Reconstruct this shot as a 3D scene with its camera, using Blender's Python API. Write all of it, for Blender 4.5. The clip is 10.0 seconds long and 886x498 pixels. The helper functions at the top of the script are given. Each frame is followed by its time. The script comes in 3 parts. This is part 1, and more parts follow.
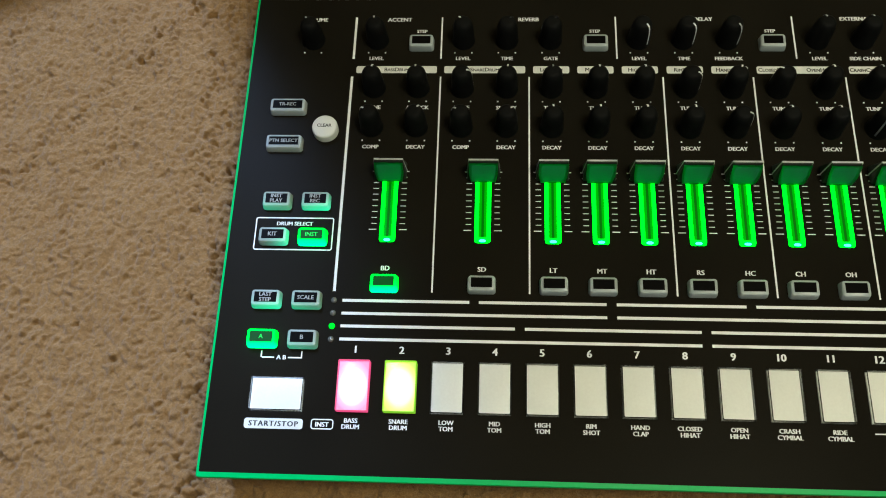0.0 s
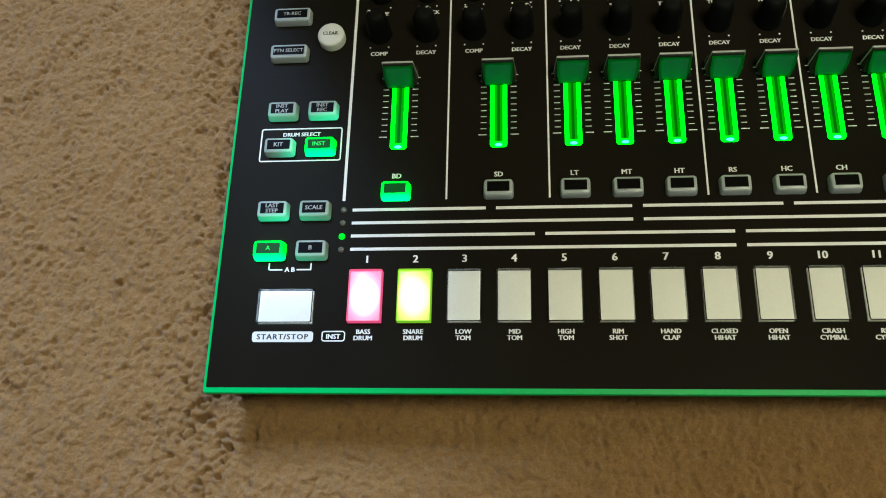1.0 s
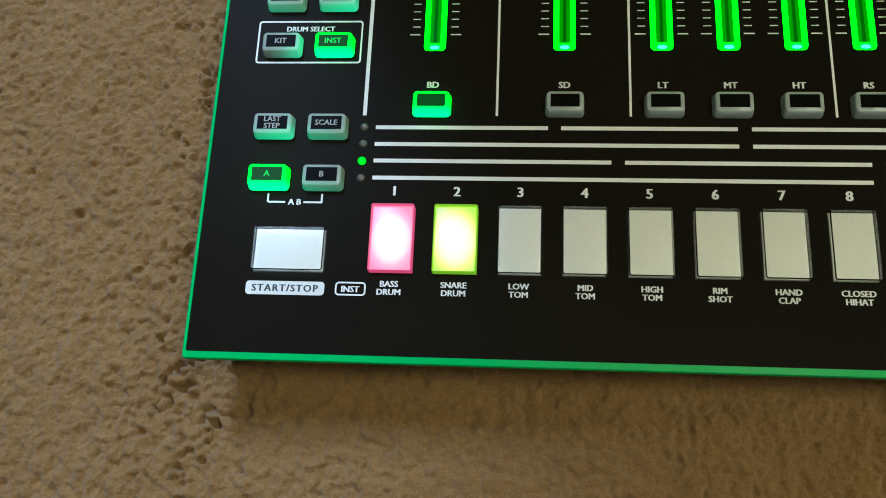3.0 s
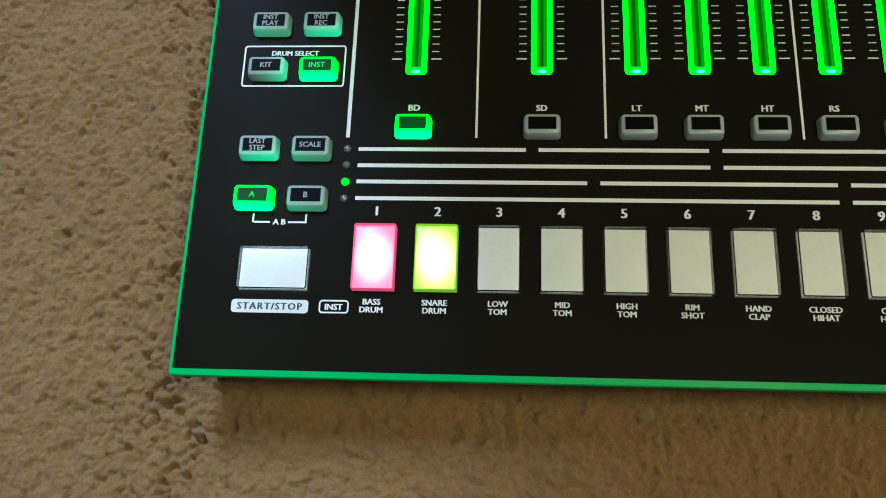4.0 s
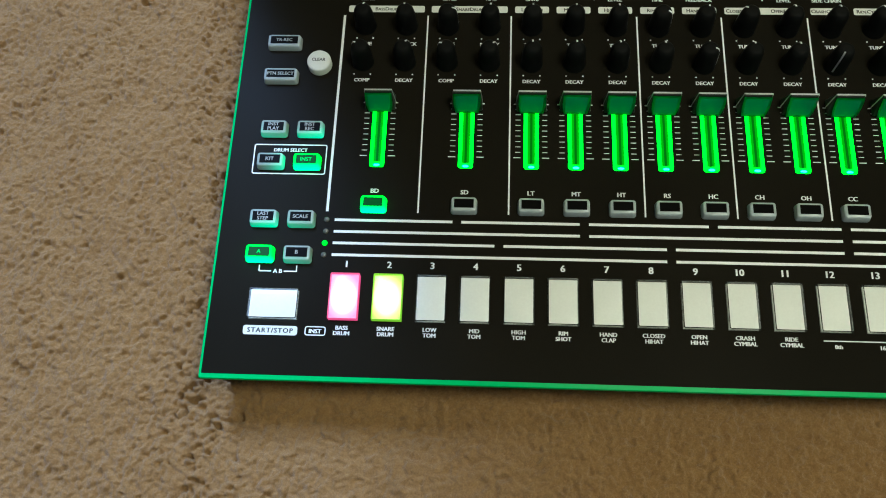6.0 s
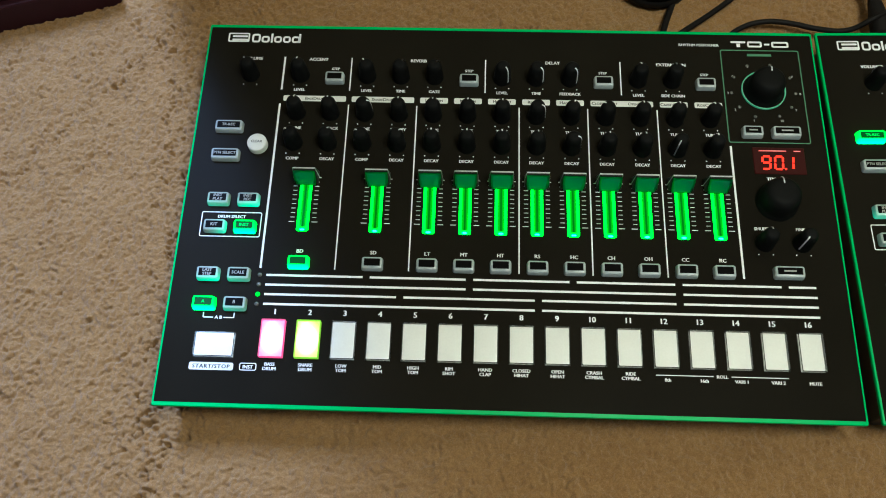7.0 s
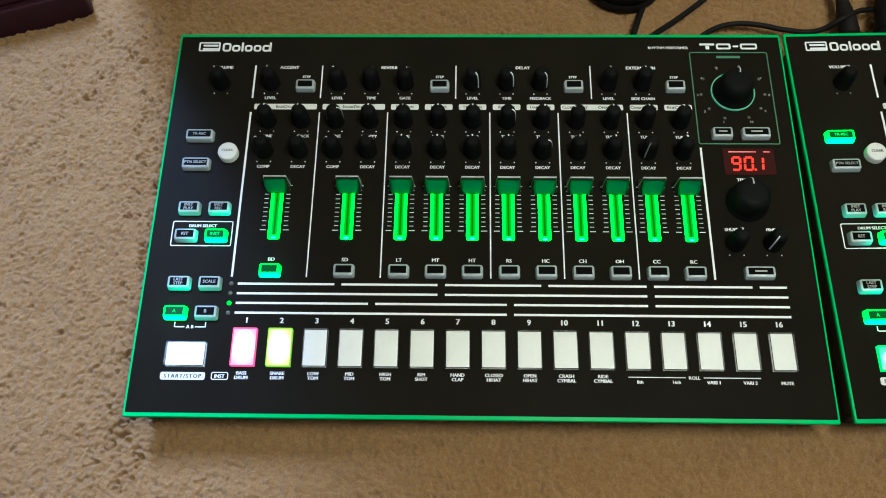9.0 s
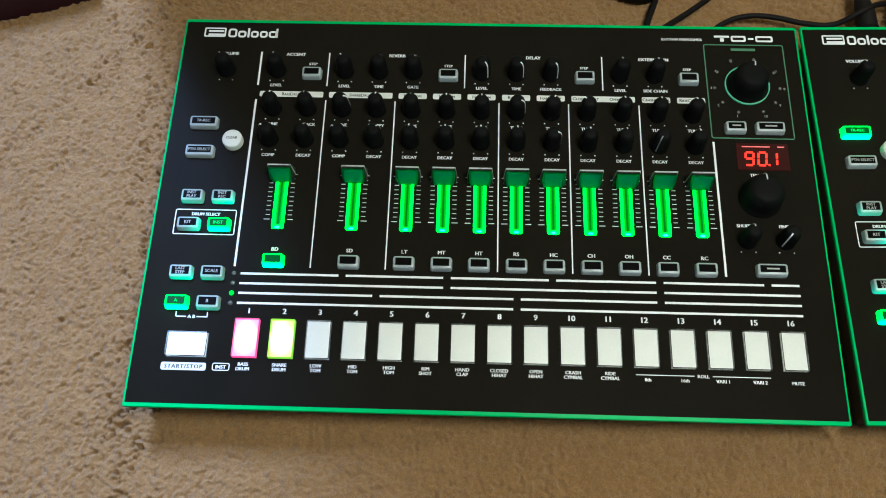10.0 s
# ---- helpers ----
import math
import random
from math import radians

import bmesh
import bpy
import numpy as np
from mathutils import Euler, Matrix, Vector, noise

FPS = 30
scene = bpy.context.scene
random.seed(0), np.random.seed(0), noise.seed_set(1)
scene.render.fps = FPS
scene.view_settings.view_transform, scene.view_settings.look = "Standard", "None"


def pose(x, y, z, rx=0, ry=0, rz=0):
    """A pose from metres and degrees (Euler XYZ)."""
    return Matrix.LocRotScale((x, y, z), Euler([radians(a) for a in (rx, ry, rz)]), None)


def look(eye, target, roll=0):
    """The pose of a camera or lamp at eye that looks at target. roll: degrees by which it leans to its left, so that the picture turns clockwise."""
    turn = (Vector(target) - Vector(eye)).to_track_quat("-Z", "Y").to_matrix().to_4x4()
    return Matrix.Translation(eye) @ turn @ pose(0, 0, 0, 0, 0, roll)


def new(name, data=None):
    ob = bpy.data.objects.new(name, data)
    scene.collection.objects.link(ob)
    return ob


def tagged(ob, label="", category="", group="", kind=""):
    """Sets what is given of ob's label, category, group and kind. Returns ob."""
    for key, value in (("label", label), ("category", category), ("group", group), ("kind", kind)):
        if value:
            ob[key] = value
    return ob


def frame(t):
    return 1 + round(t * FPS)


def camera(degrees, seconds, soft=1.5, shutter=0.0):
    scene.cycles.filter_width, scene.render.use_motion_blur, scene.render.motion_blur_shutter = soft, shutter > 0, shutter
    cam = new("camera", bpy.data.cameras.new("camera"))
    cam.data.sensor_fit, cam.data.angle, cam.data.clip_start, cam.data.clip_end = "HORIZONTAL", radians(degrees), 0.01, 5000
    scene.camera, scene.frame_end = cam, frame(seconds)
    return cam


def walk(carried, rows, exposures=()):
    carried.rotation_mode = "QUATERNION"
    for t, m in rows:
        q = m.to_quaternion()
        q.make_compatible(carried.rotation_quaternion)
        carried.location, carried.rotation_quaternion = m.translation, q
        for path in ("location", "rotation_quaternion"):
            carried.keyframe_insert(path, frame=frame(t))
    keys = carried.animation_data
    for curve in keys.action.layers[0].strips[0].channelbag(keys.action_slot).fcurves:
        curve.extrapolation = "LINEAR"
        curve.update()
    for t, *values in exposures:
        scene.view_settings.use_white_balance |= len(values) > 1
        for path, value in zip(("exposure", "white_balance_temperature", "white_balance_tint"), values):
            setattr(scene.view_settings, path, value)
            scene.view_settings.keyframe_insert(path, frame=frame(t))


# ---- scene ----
cam = camera(54.0, 10.0, 1.0)
ROWS = [
    (0, 0.1252, -0.0413, 0.4049, 21.37, 2.86, 1.93),
    (0.5, 0.1341, -0.0415, 0.4016, 19.83, 5.62, 2.05),
    (0.7, 0.1317, -0.0607, 0.3937, 20.93, 5.78, 1.54),
    (1, 0.1319, -0.0692, 0.3712, 20.86, 5.44, 1.36),
    (1.2, 0.1274, -0.0579, 0.3410, 19.45, 6.01, 2.53),
    (1.5, 0.1074, -0.0414, 0.3068, 17.95, 6.43, 3.21),
    (1.7, 0.0984, -0.0356, 0.2928, 17.98, 6.25, 3.31),
    (2, 0.0964, -0.0363, 0.2798, 17.52, 5.27, 2.43),
    (2.2, 0.0980, -0.0410, 0.2820, 17.35, 4.81, 2.13),
    (2.5, 0.0996, -0.0437, 0.2820, 17.23, 4.74, 2.50),
    (2.7, 0.1020, -0.0438, 0.2883, 16.83, 4.59, 2.50),
    (3.8, 0.1080, -0.0418, 0.3028, 17.27, 3.96, 1.98),
    (4, 0.1074, -0.0445, 0.3044, 17.80, 3.61, 1.97),
    (4.5, 0.1123, -0.0503, 0.3147, 18.26, 3.74, 1.87),
    (5, 0.1179, -0.0578, 0.3378, 18.66, 2.80, 1.90),
    (5.2, 0.1148, -0.0632, 0.3446, 19.27, 2.29, 2.38),
    (6.3, 0.1530, -0.0854, 0.4588, 20.74, 2.76, 1.92),
    (6.5, 0.1684, -0.0909, 0.4809, 21.31, 2.98, 1.29),
    (6.8, 0.1755, -0.0986, 0.5098, 21.94, 1.67, 1.28),
    (7, 0.1780, -0.0969, 0.5167, 21.91, 1.16, 1.89),
    (7.5, 0.1869, -0.0995, 0.5208, 22.69, 1.14, 1.96),
    (8, 0.1906, -0.0999, 0.5212, 22.93, 1.20, 1.36),
    (8.5, 0.1905, -0.0981, 0.5160, 22.61, 1.24, 1.16),
    (9, 0.1912, -0.0981, 0.5157, 22.44, 1.11, 0.87),
    (9.5, 0.1912, -0.0931, 0.5076, 22.00, 1.29, 1.90),
    (10, 0.1905, -0.0939, 0.5081, 21.84, 1.12, 1.80),
]
EXPOSURES = [(0.0, -0.26, 6550, 0), (1.0, -0.40, 6800, -4), (2.5, -0.68, 6700, -7), (4.0, -0.60, 6500, -8), (5.0, -0.52, 6450, -8), (6.5, -0.10, 5750, -2), (7.5, 0.06, 5700, 2), (10.0, 0.12, 5450, 3)]
walk(cam, [(t, pose(x, y, z, rx, ry, rz)) for t, x, y, z, rx, ry, rz in ROWS], EXPOSURES)

# ---- world and lights ----
world = bpy.data.worlds.new("sky")
scene.world = world
world.use_nodes = True
wn = world.node_tree.nodes
sky = wn.new("ShaderNodeTexSky")
sky.sky_type, sky.sun_disc = "NISHITA", False
sky.sun_elevation, sky.sun_rotation = radians(35), radians(160)
wn["Background"].inputs["Strength"].default_value = 0.06
world.node_tree.links.new(sky.outputs[0], wn["Background"].inputs["Color"])

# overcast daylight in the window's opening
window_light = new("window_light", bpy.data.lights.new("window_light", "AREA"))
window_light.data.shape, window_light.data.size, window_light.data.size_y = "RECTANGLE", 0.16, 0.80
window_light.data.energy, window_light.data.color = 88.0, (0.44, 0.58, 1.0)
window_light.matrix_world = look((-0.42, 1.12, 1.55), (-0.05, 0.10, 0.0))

# unseen pendant lamp, added over the machines for the warm light
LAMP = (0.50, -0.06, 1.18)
lamp_light = new("added_warm_light", bpy.data.lights.new("added_warm_light", "AREA"))
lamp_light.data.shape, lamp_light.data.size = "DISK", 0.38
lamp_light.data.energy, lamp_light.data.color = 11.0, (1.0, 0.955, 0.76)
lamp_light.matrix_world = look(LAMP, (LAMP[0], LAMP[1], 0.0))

# ---- materials ----
def node_material(name):
    m = bpy.data.materials.new(name)
    m.use_nodes = True
    nt = m.node_tree
    return m, nt, nt.nodes["Principled BSDF"]


def noise_node(nt, scale, detail=3.0, rough=0.6):
    geo = nt.nodes.new("ShaderNodeNewGeometry")
    tex = nt.nodes.new("ShaderNodeTexNoise")
    tex.inputs["Scale"].default_value = scale
    tex.inputs["Detail"].default_value = detail
    tex.inputs["Roughness"].default_value = rough
    nt.links.new(geo.outputs["Position"], tex.inputs["Vector"])
    return tex


def ramp_node(nt, source, stops):
    r = nt.nodes.new("ShaderNodeValToRGB")
    els = r.color_ramp.elements
    while len(els) < len(stops):
        els.new(0.5)
    for e, (p, c) in zip(els, stops):
        e.position, e.color = p, (*c, 1)
    nt.links.new(source, r.inputs["Fac"])
    return r


def surface(name, color, rough, spread=0.12, scale=900.0, coarse=40.0, bump=0.0, metal=0.0, coat=0.0, specular=0.5, milky=0.0):
    """Plain stuff with grain and broad wear."""
    m, nt, b = node_material(name)
    fine, broad = noise_node(nt, scale), noise_node(nt, coarse, 2)
    add = nt.nodes.new("ShaderNodeMath")
    add.operation = "ADD"
    nt.links.new(fine.outputs["Fac"], add.inputs[0])
    nt.links.new(broad.outputs["Fac"], add.inputs[1])
    half = nt.nodes.new("ShaderNodeMath")
    half.operation, half.inputs[1].default_value = "MULTIPLY", 0.5
    nt.links.new(add.outputs[0], half.inputs[0])
    lo = [max(0.0, c * (1 - spread)) for c in color]
    hi = [min(1.0, c * (1 + spread)) for c in color]
    r = ramp_node(nt, half.outputs[0], [(0.3, lo), (0.7, hi)])
    nt.links.new(r.outputs["Color"], b.inputs["Base Color"])
    rr = ramp_node(nt, half.outputs[0], [(0.3, [rough * 0.85] * 3), (0.7, [min(1, rough * 1.15)] * 3)])
    nt.links.new(rr.outputs["Color"], b.inputs["Roughness"])
    b.inputs["Metallic"].default_value = metal
    b.inputs["Coat Weight"].default_value = coat
    b.inputs["Subsurface Weight"].default_value = milky
    b.inputs["Subsurface Radius"].default_value = (1.0, 0.95, 0.9)
    b.inputs["Subsurface Scale"].default_value = 0.005
    b.inputs["Specular IOR Level"].default_value = specular
    if bump:
        bp = nt.nodes.new("ShaderNodeBump")
        bp.inputs["Strength"].default_value = 0.5
        bp.inputs["Distance"].default_value = bump
        nt.links.new(fine.outputs["Fac"], bp.inputs["Height"])
        nt.links.new(bp.outputs["Normal"], b.inputs["Normal"])
    return m


def glowing(name, color, strength, base=(0.3, 0.3, 0.3), rough=0.35):
    m, nt, b = node_material(name)
    b.inputs["Specular IOR Level"].default_value = 0.12
    b.inputs["Base Color"].default_value = (*base, 1)
    b.inputs["Roughness"].default_value = rough
    b.inputs["Emission Color"].default_value = (*color, 1)
    b.inputs["Emission Strength"].default_value = strength
    return m


def lit_pad(name, stops, size, strength, base):
    """A lamp behind a milky cap: a hot middle that fades to the rim."""
    m, nt, b = node_material(name)
    b.inputs["Base Color"].default_value = (*base, 1)
    b.inputs["Roughness"].default_value = 0.3
    co = nt.nodes.new("ShaderNodeTexCoord")
    mp = nt.nodes.new("ShaderNodeMapping")
    mp.inputs["Scale"].default_value = (1 / size[0], 1 / size[1], 0)
    mp.inputs["Location"].default_value = (0, 0.05, 0)
    ln = nt.nodes.new("ShaderNodeVectorMath")
    ln.operation = "LENGTH"
    nt.links.new(co.outputs["Object"], mp.inputs["Vector"])
    nt.links.new(mp.outputs["Vector"], ln.inputs[0])
    r = ramp_node(nt, ln.outputs["Value"], stops)
    nt.links.new(r.outputs["Color"], b.inputs["Emission Color"])
    b.inputs["Emission Strength"].default_value = strength
    return m


PANEL = surface("panel_black", (0.0100, 0.0088, 0.0064), 0.32, 0.25, 1500, 14, specular=0.012)
HOUSING = surface("housing_black", (0.012, 0.012, 0.012), 0.5, 0.2, 1200, 30)
RIM = surface("green_rim_plastic", (0.003, 0.44, 0.105), 0.45, 0.10, 700, 30, specular=0.2)
PRINT = surface("white_print", (0.79, 0.82, 0.86), 0.5, 0.08, 2500, 60)
PLATE = surface("pale_print", (0.66, 0.68, 0.67), 0.5, 0.08, 2500, 60)
INK = surface("dark_print", (0.02, 0.02, 0.02), 0.5, 0.1, 2500, 60)
DIM_PRINT = surface("grey_print", (0.33, 0.35, 0.34), 0.5, 0.1, 2500, 60)
GREEN_PRINT = surface("dim_green_print", (0.06, 0.19, 0.11), 0.5, 0.1, 2500, 60)
RUBBER = surface("black_rubber", (0.0050, 0.0054, 0.0056), 0.6, 0.25, 1800, 60, bump=0.00003, specular=0.06)
KEYCAP = surface("milky_keycap", (0.38, 0.44, 0.47), 0.35, 0.06, 1500, 60, milky=0.7)
WINDOW = surface("smoked_window", (0.004, 0.004, 0.004), 0.35, 0.1, 1500, 60, specular=0.015)
PAD = surface("ivory_pad", (0.72, 0.735, 0.715), 0.5, 0.05, 900, 40)
RECESS = surface("recess_black", (0.003, 0.003, 0.003), 0.7, 0.2, 1500, 60, specular=0.04)
LENS = surface("clear_lamp_lens", (0.10, 0.105, 0.10), 0.12, 0.1, 1500, 60, coat=0.8)
CAP = surface("fader_cap_plastic", (0.02, 0.025, 0.022), 0.4, 0.15, 1500, 60, specular=0.15)
# front of the dark cap; green slot light is put into its colour
CAP_FACE_LIT = surface("fader_cap_face_lit", (0.03, 0.30, 0.16), 0.38, 0.1, 1500, 60)


def clear_plastic():
    """Thin clear acrylic, a little hazy."""
    m, nt, b = node_material("clear_pad_shell")
    haze = noise_node(nt, 700, 3)
    r = ramp_node(nt, haze.outputs["Fac"], [(0.3, (0.05, 0.05, 0.05)), (0.7, (0.16, 0.16, 0.16))])
    nt.links.new(r.outputs["Color"], b.inputs["Roughness"])
    b.inputs["Base Color"].default_value = (0.80, 0.82, 0.80, 1)
    b.inputs["Transmission Weight"].default_value = 1.0
    b.inputs["IOR"].default_value = 1.25
    return m


PAD_SHELL = clear_plastic()


def painted_leak_key(name, way, strength):
    """A milky cap; leaked light of the lit key beside it is painted as emission."""
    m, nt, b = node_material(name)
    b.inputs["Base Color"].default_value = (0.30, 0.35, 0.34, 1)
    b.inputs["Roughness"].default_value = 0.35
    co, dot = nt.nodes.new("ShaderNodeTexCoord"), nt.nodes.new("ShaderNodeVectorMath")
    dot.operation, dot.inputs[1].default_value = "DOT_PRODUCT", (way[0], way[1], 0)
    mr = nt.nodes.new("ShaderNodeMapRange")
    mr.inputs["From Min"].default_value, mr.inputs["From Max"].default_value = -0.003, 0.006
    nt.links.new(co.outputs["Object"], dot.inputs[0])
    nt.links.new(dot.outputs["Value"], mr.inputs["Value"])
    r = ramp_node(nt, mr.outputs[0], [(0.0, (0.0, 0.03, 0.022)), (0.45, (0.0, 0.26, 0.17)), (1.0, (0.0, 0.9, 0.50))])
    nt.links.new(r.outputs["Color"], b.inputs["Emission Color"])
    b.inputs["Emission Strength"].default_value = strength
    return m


PAINTED_LEAK_DOWN = painted_leak_key("keycap_painted_leak_low", (0.25, -0.95), 1.1)
PAINTED_LEAK_SIDE = painted_leak_key("keycap_painted_leak_side", (0.9, -0.3), 0.8)
PAINTED_LEAK_WEAK = painted_leak_key("keycap_painted_leak_weak", (-0.2, -0.9), 0.5)


def lit_key():
    m, nt, b = node_material("keycap_lit_green")
    b.inputs["Base Color"].default_value = (0.01, 0.16, 0.06, 1)
    b.inputs["Specular IOR Level"].default_value = 0.15
    co, sep = nt.nodes.new("ShaderNodeTexCoord"), nt.nodes.new("ShaderNodeSeparateXYZ")
    mr = nt.nodes.new("ShaderNodeMapRange")
    mr.inputs["From Min"].default_value, mr.inputs["From Max"].default_value = -0.0042, 0.001
    nt.links.new(co.outputs["Object"], sep.inputs[0])
    nt.links.new(sep.outputs["Y"], mr.inputs["Value"])
    r = ramp_node(nt, mr.outputs[0], [(0.0, (0.0, 1.0, 0.20)), (0.3, (0.0, 1.0, 0.09)), (0.5, (0.0, 1.0, 0.03)), (1.0, (0.0, 0.9, 0.012))])
    nt.links.new(r.outputs["Color"], b.inputs["Emission Color"])
    b.inputs["Emission Strength"].default_value = 4.5
    return m


KEY_LIT = lit_key()
KEY_TEXT_LIT = glowing("lettering_lit_green", (0.02, 1.0, 0.08), 1.0, (0.02, 0.2, 0.05))
WINDOW_LIT = glowing("window_lit_green", (0.0, 0.11, 0.008), 0.9, (0.001, 0.004, 0.001), 0.5)
LED_GREEN = glowing("lamp_green", (0.0, 1.0, 0.02), 1.8, (0.01, 0.1, 0.02))
SLOT_GLOW = glowing("slot_glow", (0.0, 0.50, 0.0), 1.0, (0.0, 0.03, 0.0))
SLOT_DARK = glowing("slot_dark", (0.0, 0.18, 0.0), 1.0, (0.0, 0.02, 0.0))
SLOT_EDGE = glowing("slot_edge_glow", (0.0, 1.0, 0.012), 4.5, (0.0, 0.08, 0.01), 0.5)
SLOT_END = glowing("slot_end_glow", (0.10, 1.0, 0.62), 2.4, (0.1, 0.3, 0.2))
# clear shells of lit pads; the pad lamp's colour is painted as emission
PINK_GLOW_SHELL = glowing("pad_shell_glow_pink", (1.0, 0.09, 0.30), 0.95, (0.2, 0.1, 0.12), 0.2)
LIME_GLOW_SHELL = glowing("pad_shell_glow_lime", (0.30, 0.75, 0.04), 0.8, (0.15, 0.2, 0.05), 0.2)
START_GLOW_SHELL = glowing("pad_shell_glow_green", (0.0, 0.9, 0.12), 1.2, (0.1, 0.3, 0.15), 0.2)
RED = glowing("red_digits", (1.0, 0.028, 0.012), 2.6, (0.03, 0.0, 0.0))
RED_DIM = glowing("red_marks", (1.0, 0.0, 0.01), 0.8)
# dark glass; red glow around the digits is put in as faint emission
DISPLAY = glowing("display_glass_red_glow", (0.40, 0.0, 0.004), 0.07, (0.004, 0.003, 0.003), 0.4)
RING = glowing("dial_ring", (0.05, 0.50, 0.25), 0.32, (0.15, 0.3, 0.2))
PINK = lit_pad("pad_lit_pink", [(0.0, (1.0, 1.0, 1.0)), (0.50, (1.0, 0.93, 0.96)), (0.78, (1.0, 0.30, 0.55)), (1.0, (1.0, 0.10, 0.33))], (0.0086, 0.0116), 1.5, (0.5, 0.3, 0.35))
LIME = lit_pad("pad_lit_lime", [(0.0, (1.0, 1.0, 1.0)), (0.52, (1.0, 1.0, 0.70)), (0.78, (0.72, 0.95, 0.16)), (0.94, (0.32, 0.68, 0.03)), (1.0, (0.26, 0.60, 0.02))], (0.0090, 0.0124), 1.7, (0.45, 0.5, 0.2))
START_LIT = lit_pad("pad_lit_green", [(0.0, (1.0, 1.0, 1.0)), (0.55, (0.8, 1.0, 0.9)), (0.8, (0.0, 1.0, 0.3)), (1.0, (0.0, 0.8, 0.1))], (0.0130, 0.0085), 1.4, (0.2, 0.4, 0.3))
CABLE = surface("cable_black", (0.007, 0.006, 0.006), 0.6, 0.2, 1200, 60, specular=0.12)
GREY_METAL = surface("grey_metal", (0.20, 0.23, 0.26), 0.5, 0.15, 900, 40, metal=0.3)
MAROON = surface("dark_maroon_wood", (0.026, 0.007, 0.011), 0.5, 0.3, 300, 20, bump=0.00005, specular=0.15)
WALL = surface("wall_paint", (0.36, 0.28, 0.18), 0.8, 0.05, 60, 3)
# pale so that the added wall bounces light onto the carpet
WALL_BOUNCE = surface("pale_bounce_paint", (0.82, 0.72, 0.50), 0.8, 0.05, 60, 3)
CEILING = surface("ceiling_paint", (0.55, 0.50, 0.42), 0.85, 0.04, 60, 3)
GLASS_LAMP = glowing("added_lamp_diffuser", (1.0, 0.60, 0.20), 1.0, (0.8, 0.8, 0.75))


def carpet_material():
    m, nt, b = node_material("beige_carpet")
    tuft, fibre, patch = noise_node(nt, 230, 6, 0.78), noise_node(nt, 1000, 3, 0.7), noise_node(nt, 18, 3)
    mix = nt.nodes.new("ShaderNodeMath")
    mix.operation = "MULTIPLY_ADD"
    mix.inputs[1].default_value = 0.5
    nt.links.new(tuft.outputs["Fac"], mix.inputs[0])
    part_b = nt.nodes.new("ShaderNodeMath")
    part_b.operation, part_b.inputs[1].default_value = "MULTIPLY", 0.5
    nt.links.new(fibre.outputs["Fac"], part_b.inputs[0])
    nt.links.new(part_b.outputs[0], mix.inputs[2])
    geo = nt.nodes.new("ShaderNodeNewGeometry")
    blend = nt.nodes.new("ShaderNodeMath")
    blend.operation, blend.inputs[1].default_value = "MULTIPLY_ADD", 0.10
    shift = nt.nodes.new("ShaderNodeMath")
    shift.operation, shift.inputs[1].default_value = "SUBTRACT", 0.05
    nt.links.new(mix.outputs[0], shift.inputs[0])
    nt.links.new(geo.outputs["Random Per Island"], blend.inputs[0])
    nt.links.new(shift.outputs[0], blend.inputs[2])
    # mottled tufts; dips darker, tips lighter, pile shading put into the colour
    r = ramp_node(nt, blend.outputs[0], [(0.34, (0.200, 0.105, 0.037)), (0.5, (0.284, 0.160, 0.061)), (0.66, (0.372, 0.220, 0.090))])
    tone = ramp_node(nt, patch.outputs["Fac"], [(0.3, (0.92, 0.90, 0.88)), (0.7, (1.0, 1.0, 1.0))])
    mul = nt.nodes.new("ShaderNodeMix")
    mul.data_type, mul.blend_type = "RGBA", "MULTIPLY"
    mul.inputs["Factor"].default_value = 1.0
    nt.links.new(r.outputs["Color"], mul.inputs["A"])
    nt.links.new(tone.outputs["Color"], mul.inputs["B"])
    nt.links.new(mul.outputs["Result"], b.inputs["Base Color"])
    b.inputs["Roughness"].default_value = 0.95
    b.inputs["Specular IOR Level"].default_value = 0.15
    b.inputs["Sheen Weight"].default_value = 0.15
    bp = nt.nodes.new("ShaderNodeBump")
    bp.inputs["Strength"].default_value = 1.0
    bp.inputs["Distance"].default_value = 0.0022
    nt.links.new(mix.outputs[0], bp.inputs["Height"])
    nt.links.new(bp.outputs["Normal"], b.inputs["Normal"])
    return m


CARPET = carpet_material()


# ---- building helpers ----
def mesh_of(bm, material, smooth=False):
    me = bpy.data.meshes.new("mesh")
    bm.normal_update()
    bm.to_mesh(me)
    bm.free()
    me.materials.append(material)
    if smooth:
        for p in me.polygons:
            p.use_smooth = True
    return me


def put(name, me, parent, label="", at=(0, 0, 0), turn=0.0):
    ob = new(name, me)
    ob.parent = parent
    ob.location = at
    ob.rotation_euler = (0, 0, radians(turn))
    if label:
        ob["label"] = label
    return ob


def part(name, bm, material, parent, label="", at=(0, 0, 0), turn=0.0, smooth=False):
    return put(name, mesh_of(bm, material, smooth), parent, label, at, turn)


